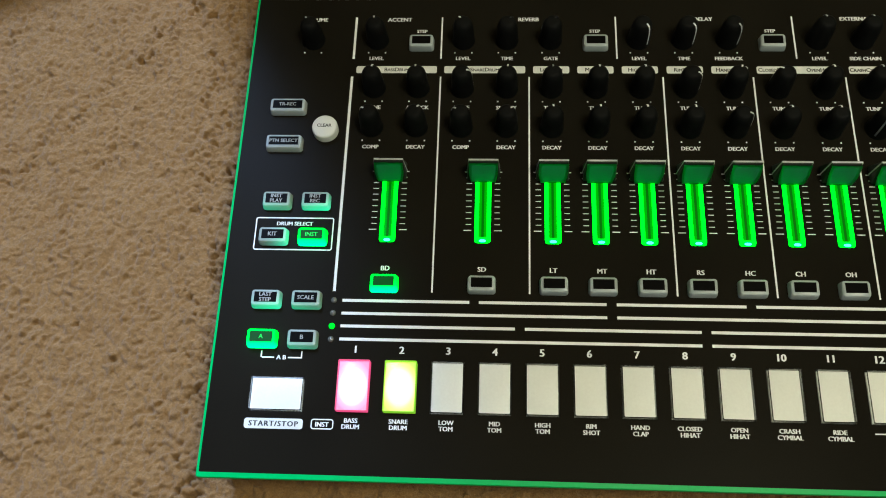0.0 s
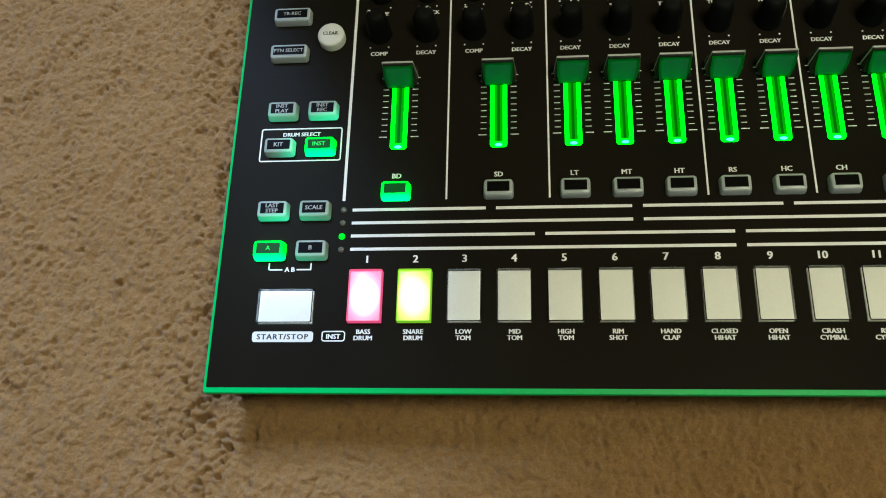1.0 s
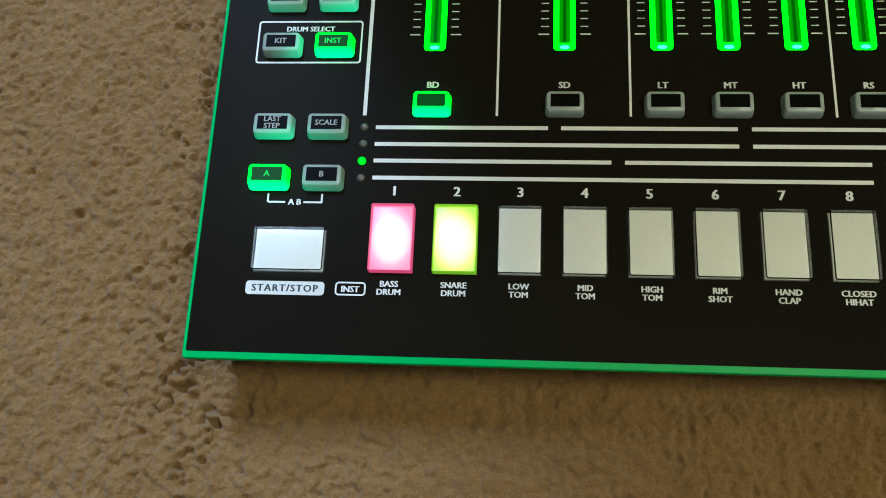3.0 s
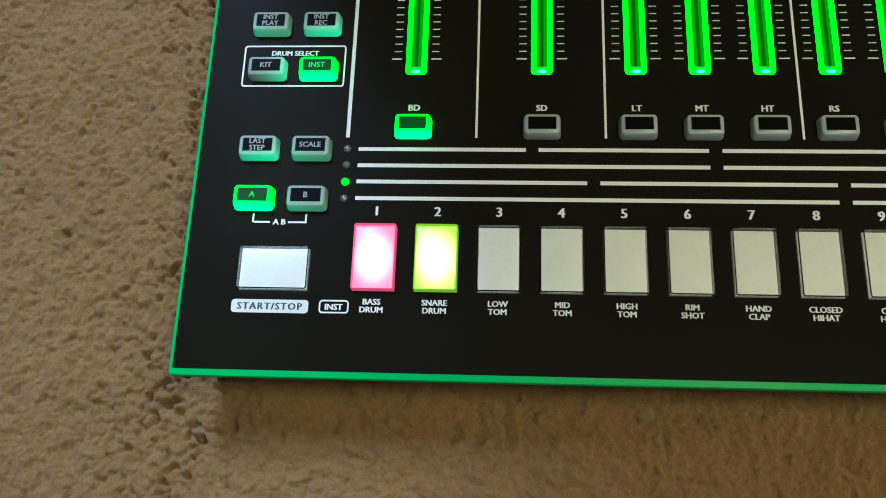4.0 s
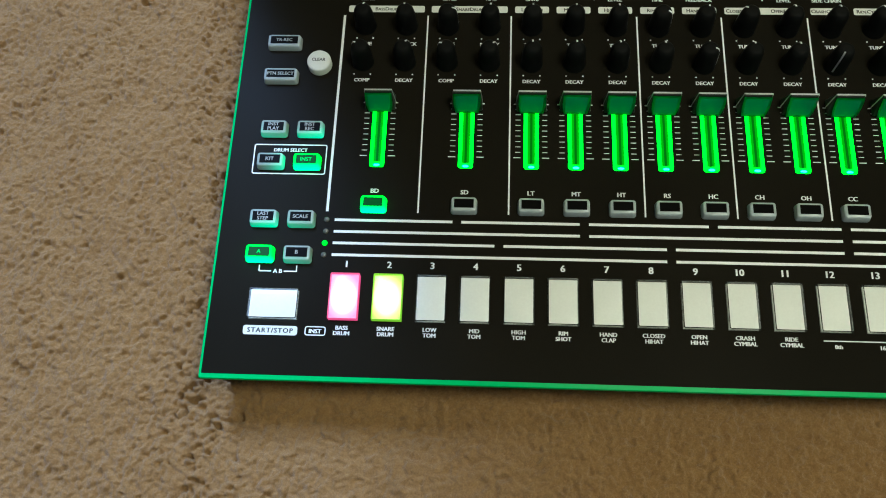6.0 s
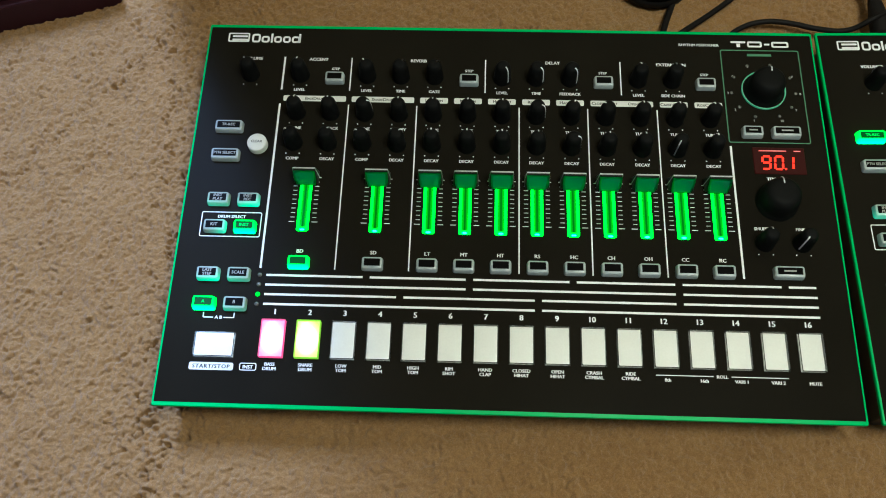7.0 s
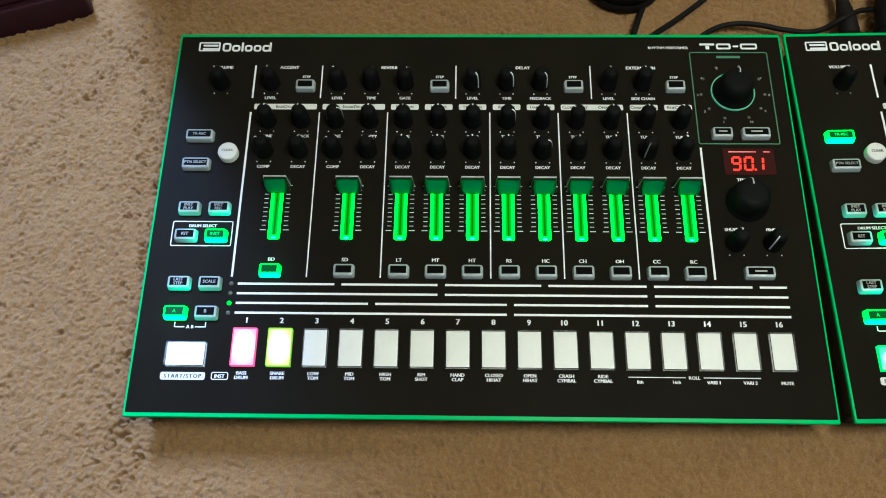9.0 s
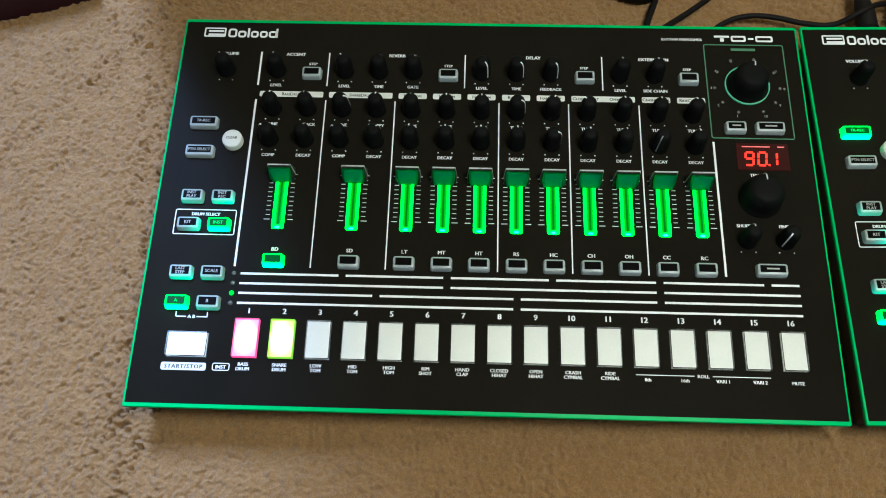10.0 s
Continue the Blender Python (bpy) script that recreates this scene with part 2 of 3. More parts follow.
def hexa(bm, low, high, z0, z1, bevel=0.0, segments=2):
    """A block between two rectangles (x0, x1, y0, y1) at two heights."""
    vs = []
    for (x0, x1, y0, y1), z in ((low, z0), (high, z1)):
        vs += [bm.verts.new(p) for p in ((x0, y0, z), (x1, y0, z), (x1, y1, z), (x0, y1, z))]
    made = [bm.faces.new([vs[i] for i in f]) for f in ((3, 2, 1, 0), (4, 5, 6, 7), (0, 1, 5, 4), (1, 2, 6, 5), (2, 3, 7, 6), (3, 0, 4, 7))]
    if bevel:
        edges = list({e for f in made for e in f.edges})
        bmesh.ops.bevel(bm, geom=edges, offset=bevel, segments=segments, profile=0.5, affect="EDGES")
    return bm


def box(x0, x1, y0, y1, z0, z1, bevel=0.0, segments=2):
    return hexa(bmesh.new(), (x0, x1, y0, y1), (x0, x1, y0, y1), z0, z1, bevel, segments)


def lathe(profile, steps=32):
    bm = bmesh.new()
    rings = []
    for r, z in profile:
        if r < 1e-7:
            rings.append([bm.verts.new((0, 0, z))])
        else:
            rings.append([bm.verts.new((r * math.cos(2 * math.pi * i / steps), r * math.sin(2 * math.pi * i / steps), z)) for i in range(steps)])
    for a, b in zip(rings, rings[1:]):
        for i in range(steps):
            j = (i + 1) % steps
            if len(a) == 1 and len(b) > 1:
                bm.faces.new((a[0], b[j], b[i]))
            elif len(b) == 1 and len(a) > 1:
                bm.faces.new((a[i], a[j], b[0]))
            elif len(a) > 1:
                bm.faces.new((a[i], a[j], b[j], b[i]))
    return bm


def round_rect(w, d, r, n=5):
    pts = []
    for cx, cy, a0 in ((w / 2 - r, d / 2 - r, 0), (-w / 2 + r, d / 2 - r, 90), (-w / 2 + r, -d / 2 + r, 180), (w / 2 - r, -d / 2 + r, 270)):
        for i in range(n + 1):
            a = radians(a0 + 90 * i / n)
            pts.append((cx + r * math.cos(a), cy + r * math.sin(a)))
    return pts


def slab(outline, z0, z1):
    bm = bmesh.new()
    lo, hi = ([bm.verts.new((x, y, z)) for x, y in outline] for z in (z0, z1))
    n = len(outline)
    bm.faces.new(hi)
    bm.faces.new(lo[::-1])
    for i in range(n):
        j = (i + 1) % n
        bm.faces.new((lo[i], lo[j], hi[j], hi[i]))
    return bm


def ring_slab(outer, inner, z0, z1, bm=None):
    bm = bm or bmesh.new()
    ol, oh, il, ih = ([bm.verts.new((x, y, z)) for x, y in o] for o, z in ((outer, z0), (outer, z1), (inner, z0), (inner, z1)))
    n = len(outer)
    for i in range(n):
        j = (i + 1) % n
        bm.faces.new((oh[i], oh[j], ih[j], ih[i]))
        bm.faces.new((ol[i], ol[j], oh[j], oh[i]))
        bm.faces.new((ih[i], ih[j], il[j], il[i]))
        bm.faces.new((ol[j], ol[i], il[i], il[j]))
    return bm


LETTERING = {}


def text_mesh(words, height, material, bold=0.03, spacing=1.0, small_caps=False):
    """Flat lettering with capitals of that height, centred on its origin."""
    key = (words, height, material.name)
    if key not in LETTERING:
        cu = bpy.data.curves.new("lettering", "FONT")
        cu.body, cu.size = words, height / 0.70
        cu.align_x, cu.align_y = "CENTER", "CENTER"
        if small_caps:
            cu.small_caps_scale = 0.78
            for ch in cu.body_format:
                ch.use_small_caps = True
        cu.extrude, cu.resolution_u = 0.00006, 2
        cu.space_line, cu.space_character = 0.95, spacing
        ob = new("lettering", cu)
        bpy.context.view_layer.update()
        me = bpy.data.meshes.new_from_object(ob.evaluated_get(bpy.context.evaluated_depsgraph_get()))
        bpy.data.objects.remove(ob)
        ys = [v.co.y for v in me.vertices]
        xs = [v.co.x for v in me.vertices]
        mid = Vector(((min(xs) + max(xs)) / 2, (min(ys) + max(ys)) / 2, 0))
        for v in me.vertices:
            v.co -= mid
        n = len(me.vertices)
        bm = bmesh.new()
        for k in (-1, 0, 1):
            bm.from_mesh(me)
            bm.verts.ensure_lookup_table()
            for v in bm.verts[(k + 1) * n:]:
                v.co += Vector((k * bold * height, 0, k * 0.000012))
        bm.to_mesh(me)
        bm.free()
        me.materials.clear()
        me.materials.append(material)
        LETTERING[key] = me
    return LETTERING[key]


MM = 0.001
TOP = 0.030
PRINT_Z = TOP + 0.00012


# ---- the drum machine ----
SHARED = {}


def shared(key, maker):
    if key not in SHARED:
        SHARED[key] = maker()
    return SHARED[key]


def printed(machine, words, x, y, height, material=None, bold=0.03, spacing=1.0, name="printed_label"):
    return put(name, text_mesh(words, height * MM, material or PRINT, bold, spacing), machine, at=(x * MM, y * MM, PRINT_Z))


def stripe(machine, x0, x1, y0, y1, material=None, name="printed_line"):
    w, d = (x1 - x0) * MM, (y1 - y0) * MM
    me = shared(("stripe", round(w, 5), round(d, 5), (material or PRINT).name), lambda: mesh_of(box(-w / 2, w / 2, -d / 2, d / 2, -0.00006, 0.00006), material or PRINT))
    return put(name, me, machine, at=((x0 + x1) / 2 * MM, (y0 + y1) / 2 * MM, PRINT_Z))


def outline_box(machine, x0, x1, y0, y1, r, width, material, name="printed_frame"):
    w, d = (x1 - x0) * MM, (y1 - y0) * MM
    r, t = r * MM, width * MM
    bm = ring_slab(round_rect(w, d, r), round_rect(w - 2 * t, d - 2 * t, max(r - t, 0.0002)), -0.00006, 0.00006)
    return part(name, bm, material, machine, at=((x0 + x1) / 2 * MM, (y0 + y1) / 2 * MM, PRINT_Z))


def plate(machine, x0, x1, y0, y1, r, material, name="printed_plate"):
    w, d = (x1 - x0) * MM, (y1 - y0) * MM
    bm = slab(round_rect(w, d, r * MM), -0.00006, 0.00006)
    return part(name, bm, material, machine, at=((x0 + x1) / 2 * MM, (y0 + y1) / 2 * MM, PRINT_Z))


def button_mesh(w, d, material):
    def make():
        bm = bmesh.new()
        rings = []
        for dw, dd, dy, r, z in ((0, 0, 0, 1.5, -1.0), (0, 0, 0, 1.5, 0.6), (0.7, 0.9, 0.10, 1.4, 3.2), (1.0, 1.2, 0.15, 1.3, 3.75), (1.6, 1.8, 0.15, 1.1, 4.0)):
            rings.append([bm.verts.new((x, y + dy * MM, z * MM)) for x, y in round_rect((w - dw) * MM, (d - dd) * MM, r * MM, 4)])
        for a, b in zip(rings, rings[1:]):
            for k in range(len(a)):
                n = (k + 1) % len(a)
                bm.faces.new((a[k], a[n], b[n], b[k]))
        bm.faces.new(rings[-1])
        return mesh_of(bm, material, True)
    return shared(("button", w, d, material.name), make)


def button(machine, x, y, w=12.8, d=7.0, words="", lit=False, size=1.5, bars=0, name="button", label="", cap=None):
    b = put(name, button_mesh(w, d, KEY_LIT if lit else cap or KEYCAP), machine, label, at=(x * MM, y * MM, TOP))
    ww, wd = w - 3.5, d - 3.6
    glass = shared(("glass", w, d, lit), lambda: mesh_of(box(-ww / 2 * MM, ww / 2 * MM, -wd / 2 * MM, wd / 2 * MM, -0.0002, 0.00012), WINDOW_LIT if lit else WINDOW))
    put("window", glass, b, at=(0, 0.00035, 0.0040))
    ink = KEY_TEXT_LIT if lit else DIM_PRINT
    if words:
        put("lettering", text_mesh(words, size * MM, ink), b, at=(0, 0.00035, 0.00422))
    for i in range(bars):
        bar = shared(("bar", w), lambda: mesh_of(box(-w * 0.2 * MM, w * 0.2 * MM, -0.0005, 0.0005, -0.00005, 0.00005), DIM_PRINT))
        put("lettering_bar", bar, b, at=(0, 0.00035, 0.00422))
    return b


def knob(machine, x, y, angle, radius=5.5, height=16.4, name="knob"):
    def make():
        r, h = radius * MM, height * MM
        return mesh_of(lathe([(r * 1.05, 0), (r * 1.05, 0.0010), (r * 1.0, 0.0016), (r * 0.98, h * 0.35), (r * 0.92, h * 0.66), (r * 0.84, h * 0.84), (r * 0.70, h * 0.95), (r * 0.50, h * 0.993), (r * 0.25, h), (0, h)], 36), RUBBER, True)
    k = put(name, shared(("knob", radius, height), make), machine, at=(x * MM, y * MM, TOP), turn=angle)

    def mark():
        r, h = radius * MM, height * MM
        bm = bmesh.new()
        path = [(r * 0.995, h * 0.14), (r * 0.98, h * 0.36), (r * 0.925, h * 0.665), (r * 0.85, h * 0.845), (r * 0.71, h * 0.957), (r * 0.50, h * 1.0), (r * 0.40, h * 1.004)]
        left, right = ([bm.verts.new((px + 0.00012, s * 0.00042, pz)) for px, pz in path] for s in (-1, 1))
        for i in range(len(path) - 1):
            bm.faces.new((left[i], right[i], right[i + 1], left[i + 1]))
        bmesh.ops.solidify(bm, geom=bm.faces[:], thickness=-0.0002)
        return mesh_of(bm, PRINT)
    put("pointer", shared(("mark", radius, height), mark), k, "white pointer line")
    return k


def dots(machine, x, y, r=8.6):
    dot = shared("dot", lambda: mesh_of(slab([(0.00042 * math.cos(i * math.pi / 5), 0.00042 * math.sin(i * math.pi / 5)) for i in range(10)], -0.00006, 0.00006), PRINT))
    for a in (210, 240, 300, 330, 30, 60, 90, 120, 150, 0, 180):
        if a in (240, 300):
            put("scale_dot", dot, machine, at=((x + r * math.cos(radians(a))) * MM, (y + r * math.sin(radians(a))) * MM, PRINT_Z))


def fader(machine, x):
    f = put("fader", shared("fader_bed", lambda: mesh_of(box(-0.0042, 0.0042, -0.0200, 0.0205, -0.0002, 0.00020, 0.0001, 1), RECESS)), machine, "fader with a green lit slot", at=(x * MM, 0.1275, TOP))

    def shift(pts, dy):
        return [(px, py + dy) for px, py in pts]

    def guide():
        bm = bmesh.new()
        outer, inner = shift(round_rect(0.0076, 0.0400, 0.0014), 0.0004), shift(round_rect(0.0036, 0.0356, 0.0004), 0.0010)
        lo = [bm.verts.new((a, b, 0.0)) for a, b in outer]
        top = [bm.verts.new((a * 0.97, b * 0.995, 0.0009)) for a, b in outer]
        lip = [bm.verts.new((a * 1.25, b * 1.01, 0.0008)) for a, b in inner]
        deep = [bm.verts.new((a, b, 0.0003)) for a, b in inner]
        for p, q in ((lo, top), (top, lip), (lip, deep)):
            for k in range(len(p)):
                n = (k + 1) % len(p)
                bm.faces.new((p[k], p[n], q[n], q[k]))
        return mesh_of(bm, SLOT_EDGE)

    put("light_guide", shared("guide", guide), f)
    put("slot", shared("slot", lambda: mesh_of(box(-0.0019, 0.0019, -0.0170, 0.0190, 0, 0.0004), SLOT_GLOW)), f)
    put("slit", shared("slit", lambda: mesh_of(box(-0.0006, 0.0006, -0.0165, 0.0160, 0, 0.0005), SLOT_DARK)), f)
    put("slot_end", shared("slot_end", lambda: mesh_of(slab([(0.0017 * math.cos(k * math.pi / 8), -0.0187 + 0.0008 * math.sin(k * math.pi / 8)) for k in range(16)], 0.0006, 0.00105), SLOT_END)), f)

    def cap():
        bm = bmesh.new()
        hexa(bm, (-0.0078, 0.0078, -0.0046, 0.0046), (-0.0067, 0.0067, -0.0008, 0.0008), 0.0008, 0.0136, 0.0006, 2)
        return mesh_of(bm, CAP)

    def face():
        bm = bmesh.new()
        rows, cols = 8, 8
        grid = []
        for i in range(rows + 1):
            v = i / rows
            half = 0.0058 + 0.0010 * min(1.0, v * 2.2)
            y, z = -0.0056 + 0.0040 * v - 0.0003 * math.sin(math.pi * v), 0.0012 + 0.0118 * v
            grid.append([bm.verts.new((half * (2 * j / cols - 1), y, z)) for j in range(cols + 1)])
        for i in range(rows):
            for j in range(cols):
                bm.faces.new((grid[i][j], grid[i][j + 1], grid[i + 1][j + 1], grid[i + 1][j]))
        bmesh.ops.solidify(bm, geom=bm.faces[:], thickness=0.0004)
        return mesh_of(bm, CAP_FACE_LIT, True)

    def line():
        bm = bmesh.new()
        path = [(-0.0080, 0.0012), (-0.0069, 0.0137), (0.0069, 0.0137), (0.0080, 0.0012)]
        a, b = ([bm.verts.new((px, s * 0.00045, pz)) for px, pz in path] for s in (-1, 1))
        for i in range(3):
            bm.faces.new((a[i], a[i + 1], b[i + 1], b[i]))
        bmesh.ops.solidify(bm, geom=bm.faces[:], thickness=0.0002)
        return mesh_of(bm, PRINT)
    c = put("fader_cap", shared("cap", cap), f, "dark fader cap with a white line", at=(0, 0.0168, 0))
    put("cap_face", shared("cap_face", face), c)
    put("cap_line", shared("cap_line", line), c)
    tick = shared("tick", lambda: mesh_of(box(-0.0013, 0.0013, -0.00017, 0.00017, -0.00006, 0.00006), PRINT))
    long_tick = shared("long_tick", lambda: mesh_of(box(-0.0018, 0.0018, -0.00022, 0.00022, -0.00006, 0.00006), PRINT))
    for i in range(11):
        for s in (-1, 1):
            put("scale_tick", long_tick if i in (0, 10) else tick, machine, at=((x + s * (7.1 if i in (0, 10) else 6.7)) * MM, (114.3 + 3.03 * i) * MM, PRINT_Z))


PAD_SIZE, START_SIZE = (14.2, 22.8), (23.6, 14.8)
PAD_Y, START_SPOT = 39.9, (30.6, 35.6)


def pad(machine, x, y, size, material, label, shell=None):
    """A clear hollow cap standing out of its hole in the panel, with a milky block sunk in it."""
    w, d = size
    lit, shell = shell is not None, shell or PAD_SHELL

    def cap():
        bm = bmesh.new()
        loops = []
        for inset, r, z in ((0, 0.7, -3.0), (0, 0.7, 1.7), (0.08, 0.7, 2.1), (0.2, 0.6, 2.25), (0.32, 0.5, 2.1), (0.36, 0.5, 1.7), (0.38, 0.5, -3.0)):
            loops.append([bm.verts.new((a, b, z * MM)) for a, b in round_rect((w - 2 * inset) * MM, (d - 2 * inset) * MM, r * MM, 4)])
        loops.append(loops[0])
        for a, b in zip(loops, loops[1:]):
            for k in range(len(a)):
                n = (k + 1) % len(a)
                bm.faces.new((a[k], a[n], b[n], b[k]))
        return mesh_of(bm, shell)

    p = put("pad", shared(("cap", size, shell.name), cap), machine, label, at=(x * MM, y * MM, TOP))
    p.visible_shadow = lit
    hw, hd, top = (w / 2 - 0.42) * MM, (d / 2 - 0.42) * MM, 0.0010 if lit else -0.0003
    put("diffuser", shared(("diffuser", size, material.name), lambda: mesh_of(hexa(bmesh.new(), (-hw, hw, -hd, hd), (-hw, hw, -hd, hd), -0.0035, top, 0.0003, 3), material, True)), p)
    return p


def panel_with_holes(x0, x1, y0, y1, z0, z1, holes):
    """A slab with square-cut openings, each closed by a floor at the slab's foot."""
    bm = bmesh.new()
    xs = sorted({x0, x1, *(v for h in holes for v in h[:2])})
    ys = sorted({y0, y1, *(v for h in holes for v in h[2:])})
    spots = {}

    def at(i, j, z):
        if (i, j, z) not in spots:
            spots[i, j, z] = bm.verts.new((xs[i], ys[j], z))
        return spots[i, j, z]

    def open_at(i, j):
        if not (0 <= i < len(xs) - 1 and 0 <= j < len(ys) - 1):
            return None
        cx, cy = (xs[i] + xs[i + 1]) / 2, (ys[j] + ys[j + 1]) / 2
        return any(h[0] < cx < h[1] and h[2] < cy < h[3] for h in holes)

    for i in range(len(xs) - 1):
        for j in range(len(ys) - 1):
            hole = open_at(i, j)
            z = z0 if hole else z1
            bm.faces.new((at(i, j, z), at(i + 1, j, z), at(i + 1, j + 1, z), at(i, j + 1, z)))
            if hole:
                continue
            for ni, nj, a, b in ((i, j - 1, (i, j), (i + 1, j)), (i + 1, j, (i + 1, j), (i + 1, j + 1)), (i, j + 1, (i + 1, j + 1), (i, j + 1)), (i - 1, j, (i, j + 1), (i, j))):
                if open_at(ni, nj) is not False:
                    bm.faces.new((at(*a, z0), at(*b, z0), at(*b, z1), at(*a, z1)))
    return bm


def seven_segment(machine, ch, x, y, w, h, t):
    lean = 0.08
    spots = {"a": (0, h / 2, 1), "d": (0, -h / 2, 1), "g": (0, 0, 1), "f": (-w / 2, h / 4, 0), "b": (w / 2, h / 4, 0), "e": (-w / 2, -h / 4, 0), "c": (w / 2, -h / 4, 0)}
    for s in {"9": "abcdfg", "0": "abcdef", "1": "bc"}[ch]:
        sx, sy, flat_bar = spots[s]
        hx, hy = (w / 2 - t * 0.3, t / 2) if flat_bar else (t / 2, h / 4 - t * 0.3)
        bm = box(-hx * MM, hx * MM, -hy * MM, hy * MM, -0.0001, 0.0001, 0.00008, 1)
        for v in bm.verts:
            v.co.x += lean * v.co.y
        part("display_segment", bm, RED, machine, at=((x + sx + lean * sy) * MM, (y + sy) * MM, TOP + 0.00055))


KX = [64.2 + 22.04 * k for k in range(13)]
FX = [75.2, 119.7] + KX[4:]
PAD_X = [64.2 + 20.67 * n for n in range(16)]
PAD_WORDS = ["BASS\nDRUM", "SNARE\nDRUM", "LOW\nTOM", "MID\nTOM", "HIGH\nTOM", "RIM\nSHOT", "HAND\nCLAP", "CLOSED\nHIHAT", "OPEN\nHIHAT", "CRASH\nCYMBAL", "RIDE\nCYMBAL"]
SELECT_WORDS = ["BD", "SD", "LT", "MT", "HT", "RS", "HC", "CH", "OH", "CC", "RC"]


def drum_machine(m, label, rec_lit=False):
    base = tagged(new("drum_machine"), label, "drum machine", "drum machines on the carpet")
    base.matrix_world = m
    # housing, green rim and black panel
    part("housing", box(0.0040, 0.3960, 0.0050, 0.2530, -0.004, 0.0264, 0.002, 2), HOUSING, base)
    rim = bmesh.new()
    cx, cy = 0.1999, 0.1288
    lo = [(x + cx, y + cy) for x, y in round_rect(0.4016, 0.2596, 0.0012, 4)]
    inn = [(x + cx, y + cy) for x, y in round_rect(0.3990, 0.2550, 0.0006, 4)]
    mid = [(x + cx, y + cy) for x, y in round_rect(0.4010, 0.2590, 0.0012, 4)]
    foot = [(x + cx, y + cy) for x, y in round_rect(0.3985, 0.2560, 0.0012, 4)]
    loops = [[rim.verts.new((x, y, z)) for x, y in o] for o, z in ((foot, 0.0262), (lo, 0.0278), (lo, 0.0295), (mid, 0.0301), (inn, 0.0303), (inn, 0.0290))]
    for a, b in zip(loops, loops[1:]):
        for i in range(len(a)):
            j = (i + 1) % len(a)
            rim.faces.new((a[i], a[j], b[j], b[i]))
    part("rim", rim, RIM, base, "bright green plastic rim")
    gap = 0.25
    holes = [(x - PAD_SIZE[0] / 2 - gap, x + PAD_SIZE[0] / 2 + gap, PAD_Y - PAD_SIZE[1] / 2 - gap, PAD_Y + PAD_SIZE[1] / 2 + gap) for x in PAD_X]
    holes.append((START_SPOT[0] - START_SIZE[0] / 2 - gap, START_SPOT[0] + START_SIZE[0] / 2 + gap, START_SPOT[1] - START_SIZE[1] / 2 - gap, START_SPOT[1] + START_SIZE[1] / 2 + gap))
    part("panel", panel_with_holes(0.0004, 0.3994, 0.0013, 0.2563, 0.0265, TOP, [tuple(v * MM for v in h) for h in holes]), PANEL, base, "satin black control panel")
    # maker's mark as plain shapes
    outline_box(base, 12.4, 26.8, 244.8, 252.0, 1.0, 1.0, PRINT, "emblem_frame")
    plate(base, 15.2, 26.0, 245.9, 247.3, 0.5, PRINT, "emblem_bar")
    plate(base, 15.2, 25.4, 248.6, 250.0, 0.5, PRINT, "emblem_bar")
    plate(base, 41.2, 42.6, 244.6, 251.8, 0.4, PRINT, "wordmark_shape")
    for x0, x1, y0, y1 in ((28.4, 34.2, 244.6, 251.4), (34.9, 40.4, 244.6, 249.8), (43.4, 48.6, 244.6, 249.8), (49.4, 54.6, 244.6, 249.8), (55.3, 60.9, 244.6, 249.8)):
        outline_box(base, x0, x1, y0, y1, 1.9, 1.35, PRINT, "wordmark_shape")
    plate(base, 60.0, 61.4, 244.6, 251.8, 0.4, PRINT, "wordmark_shape")
    plate(base, 347.0, 356.8, 249.9, 251.4, 0.4, PRINT, "wordmark_shape")
    plate(base, 350.8, 353.2, 246.8, 249.6, 0.4, PRINT, "wordmark_shape")
    plate(base, 368.8, 372.4, 248.5, 249.8, 0.4, PRINT, "wordmark_shape")
    for x0, x1 in ((357.8, 367.4), (373.6, 384.8)):
        outline_box(base, x0, x1, 246.8, 251.4, 1.3, 1.3, PRINT, "wordmark_shape")
    printed(base, "RHYTHM PERFORMER", 326.0, 247.9, 1.9, spacing=1.0)
    # dividing lines
    for x, w in ((52.4, 1.2), (97.0, 0.8), (185.4, 0.8), (273.5, 0.8)):
        stripe(base, x - w / 2, x + w / 2, 208.3, 233.5)
    for x, w in ((52.4, 1.3), (97.2, 0.8), (141.5, 0.8), (207.5, 0.8), (251.4, 0.8), (295.7, 0.8)):
        stripe(base, x - w / 2, x + w / 2, 83.5, 197.7)
    stripe(base, 339.6, 340.9, 83.8, 172.6)
    # titles of the sections
    for words, x in (("VOLUME", 31.2), ("ACCENT", 75.0), ("REVERB", 141.3), ("DELAY", 229.5), ("EXTERNAL IN", 306.7)):
        printed(base, words, x, 232.0, 2.2, bold=0.06)
    # knobs of the upper row
    upper = [(31.2, "", 120), (KX[0], "LEVEL", 95), (KX[2], "LEVEL", 120), (KX[3], "TIME", 55), (KX[4], "GATE", 50), (KX[6], "LEVEL", -48), (KX[7], "TIME", -40), (KX[8], "FEEDBACK", -46), (KX[10], "LEVEL", 100), (KX[11], "SIDE CHAIN", 95)]
    for x, words, a in upper:
        knob(base, x, 219.3, a)
        dots(base, x, 219.3)
        if words:
            printed(base, words, x, 208.5, 2.0, bold=0.06)
    for x in (86.9, 174.8, 262.0, 327.8):
        button(base, x, 216.7, 12.8, 8.0, name="step_button")
        printed(base, "STEP", x, 224.8, 1.8, bold=0.06)
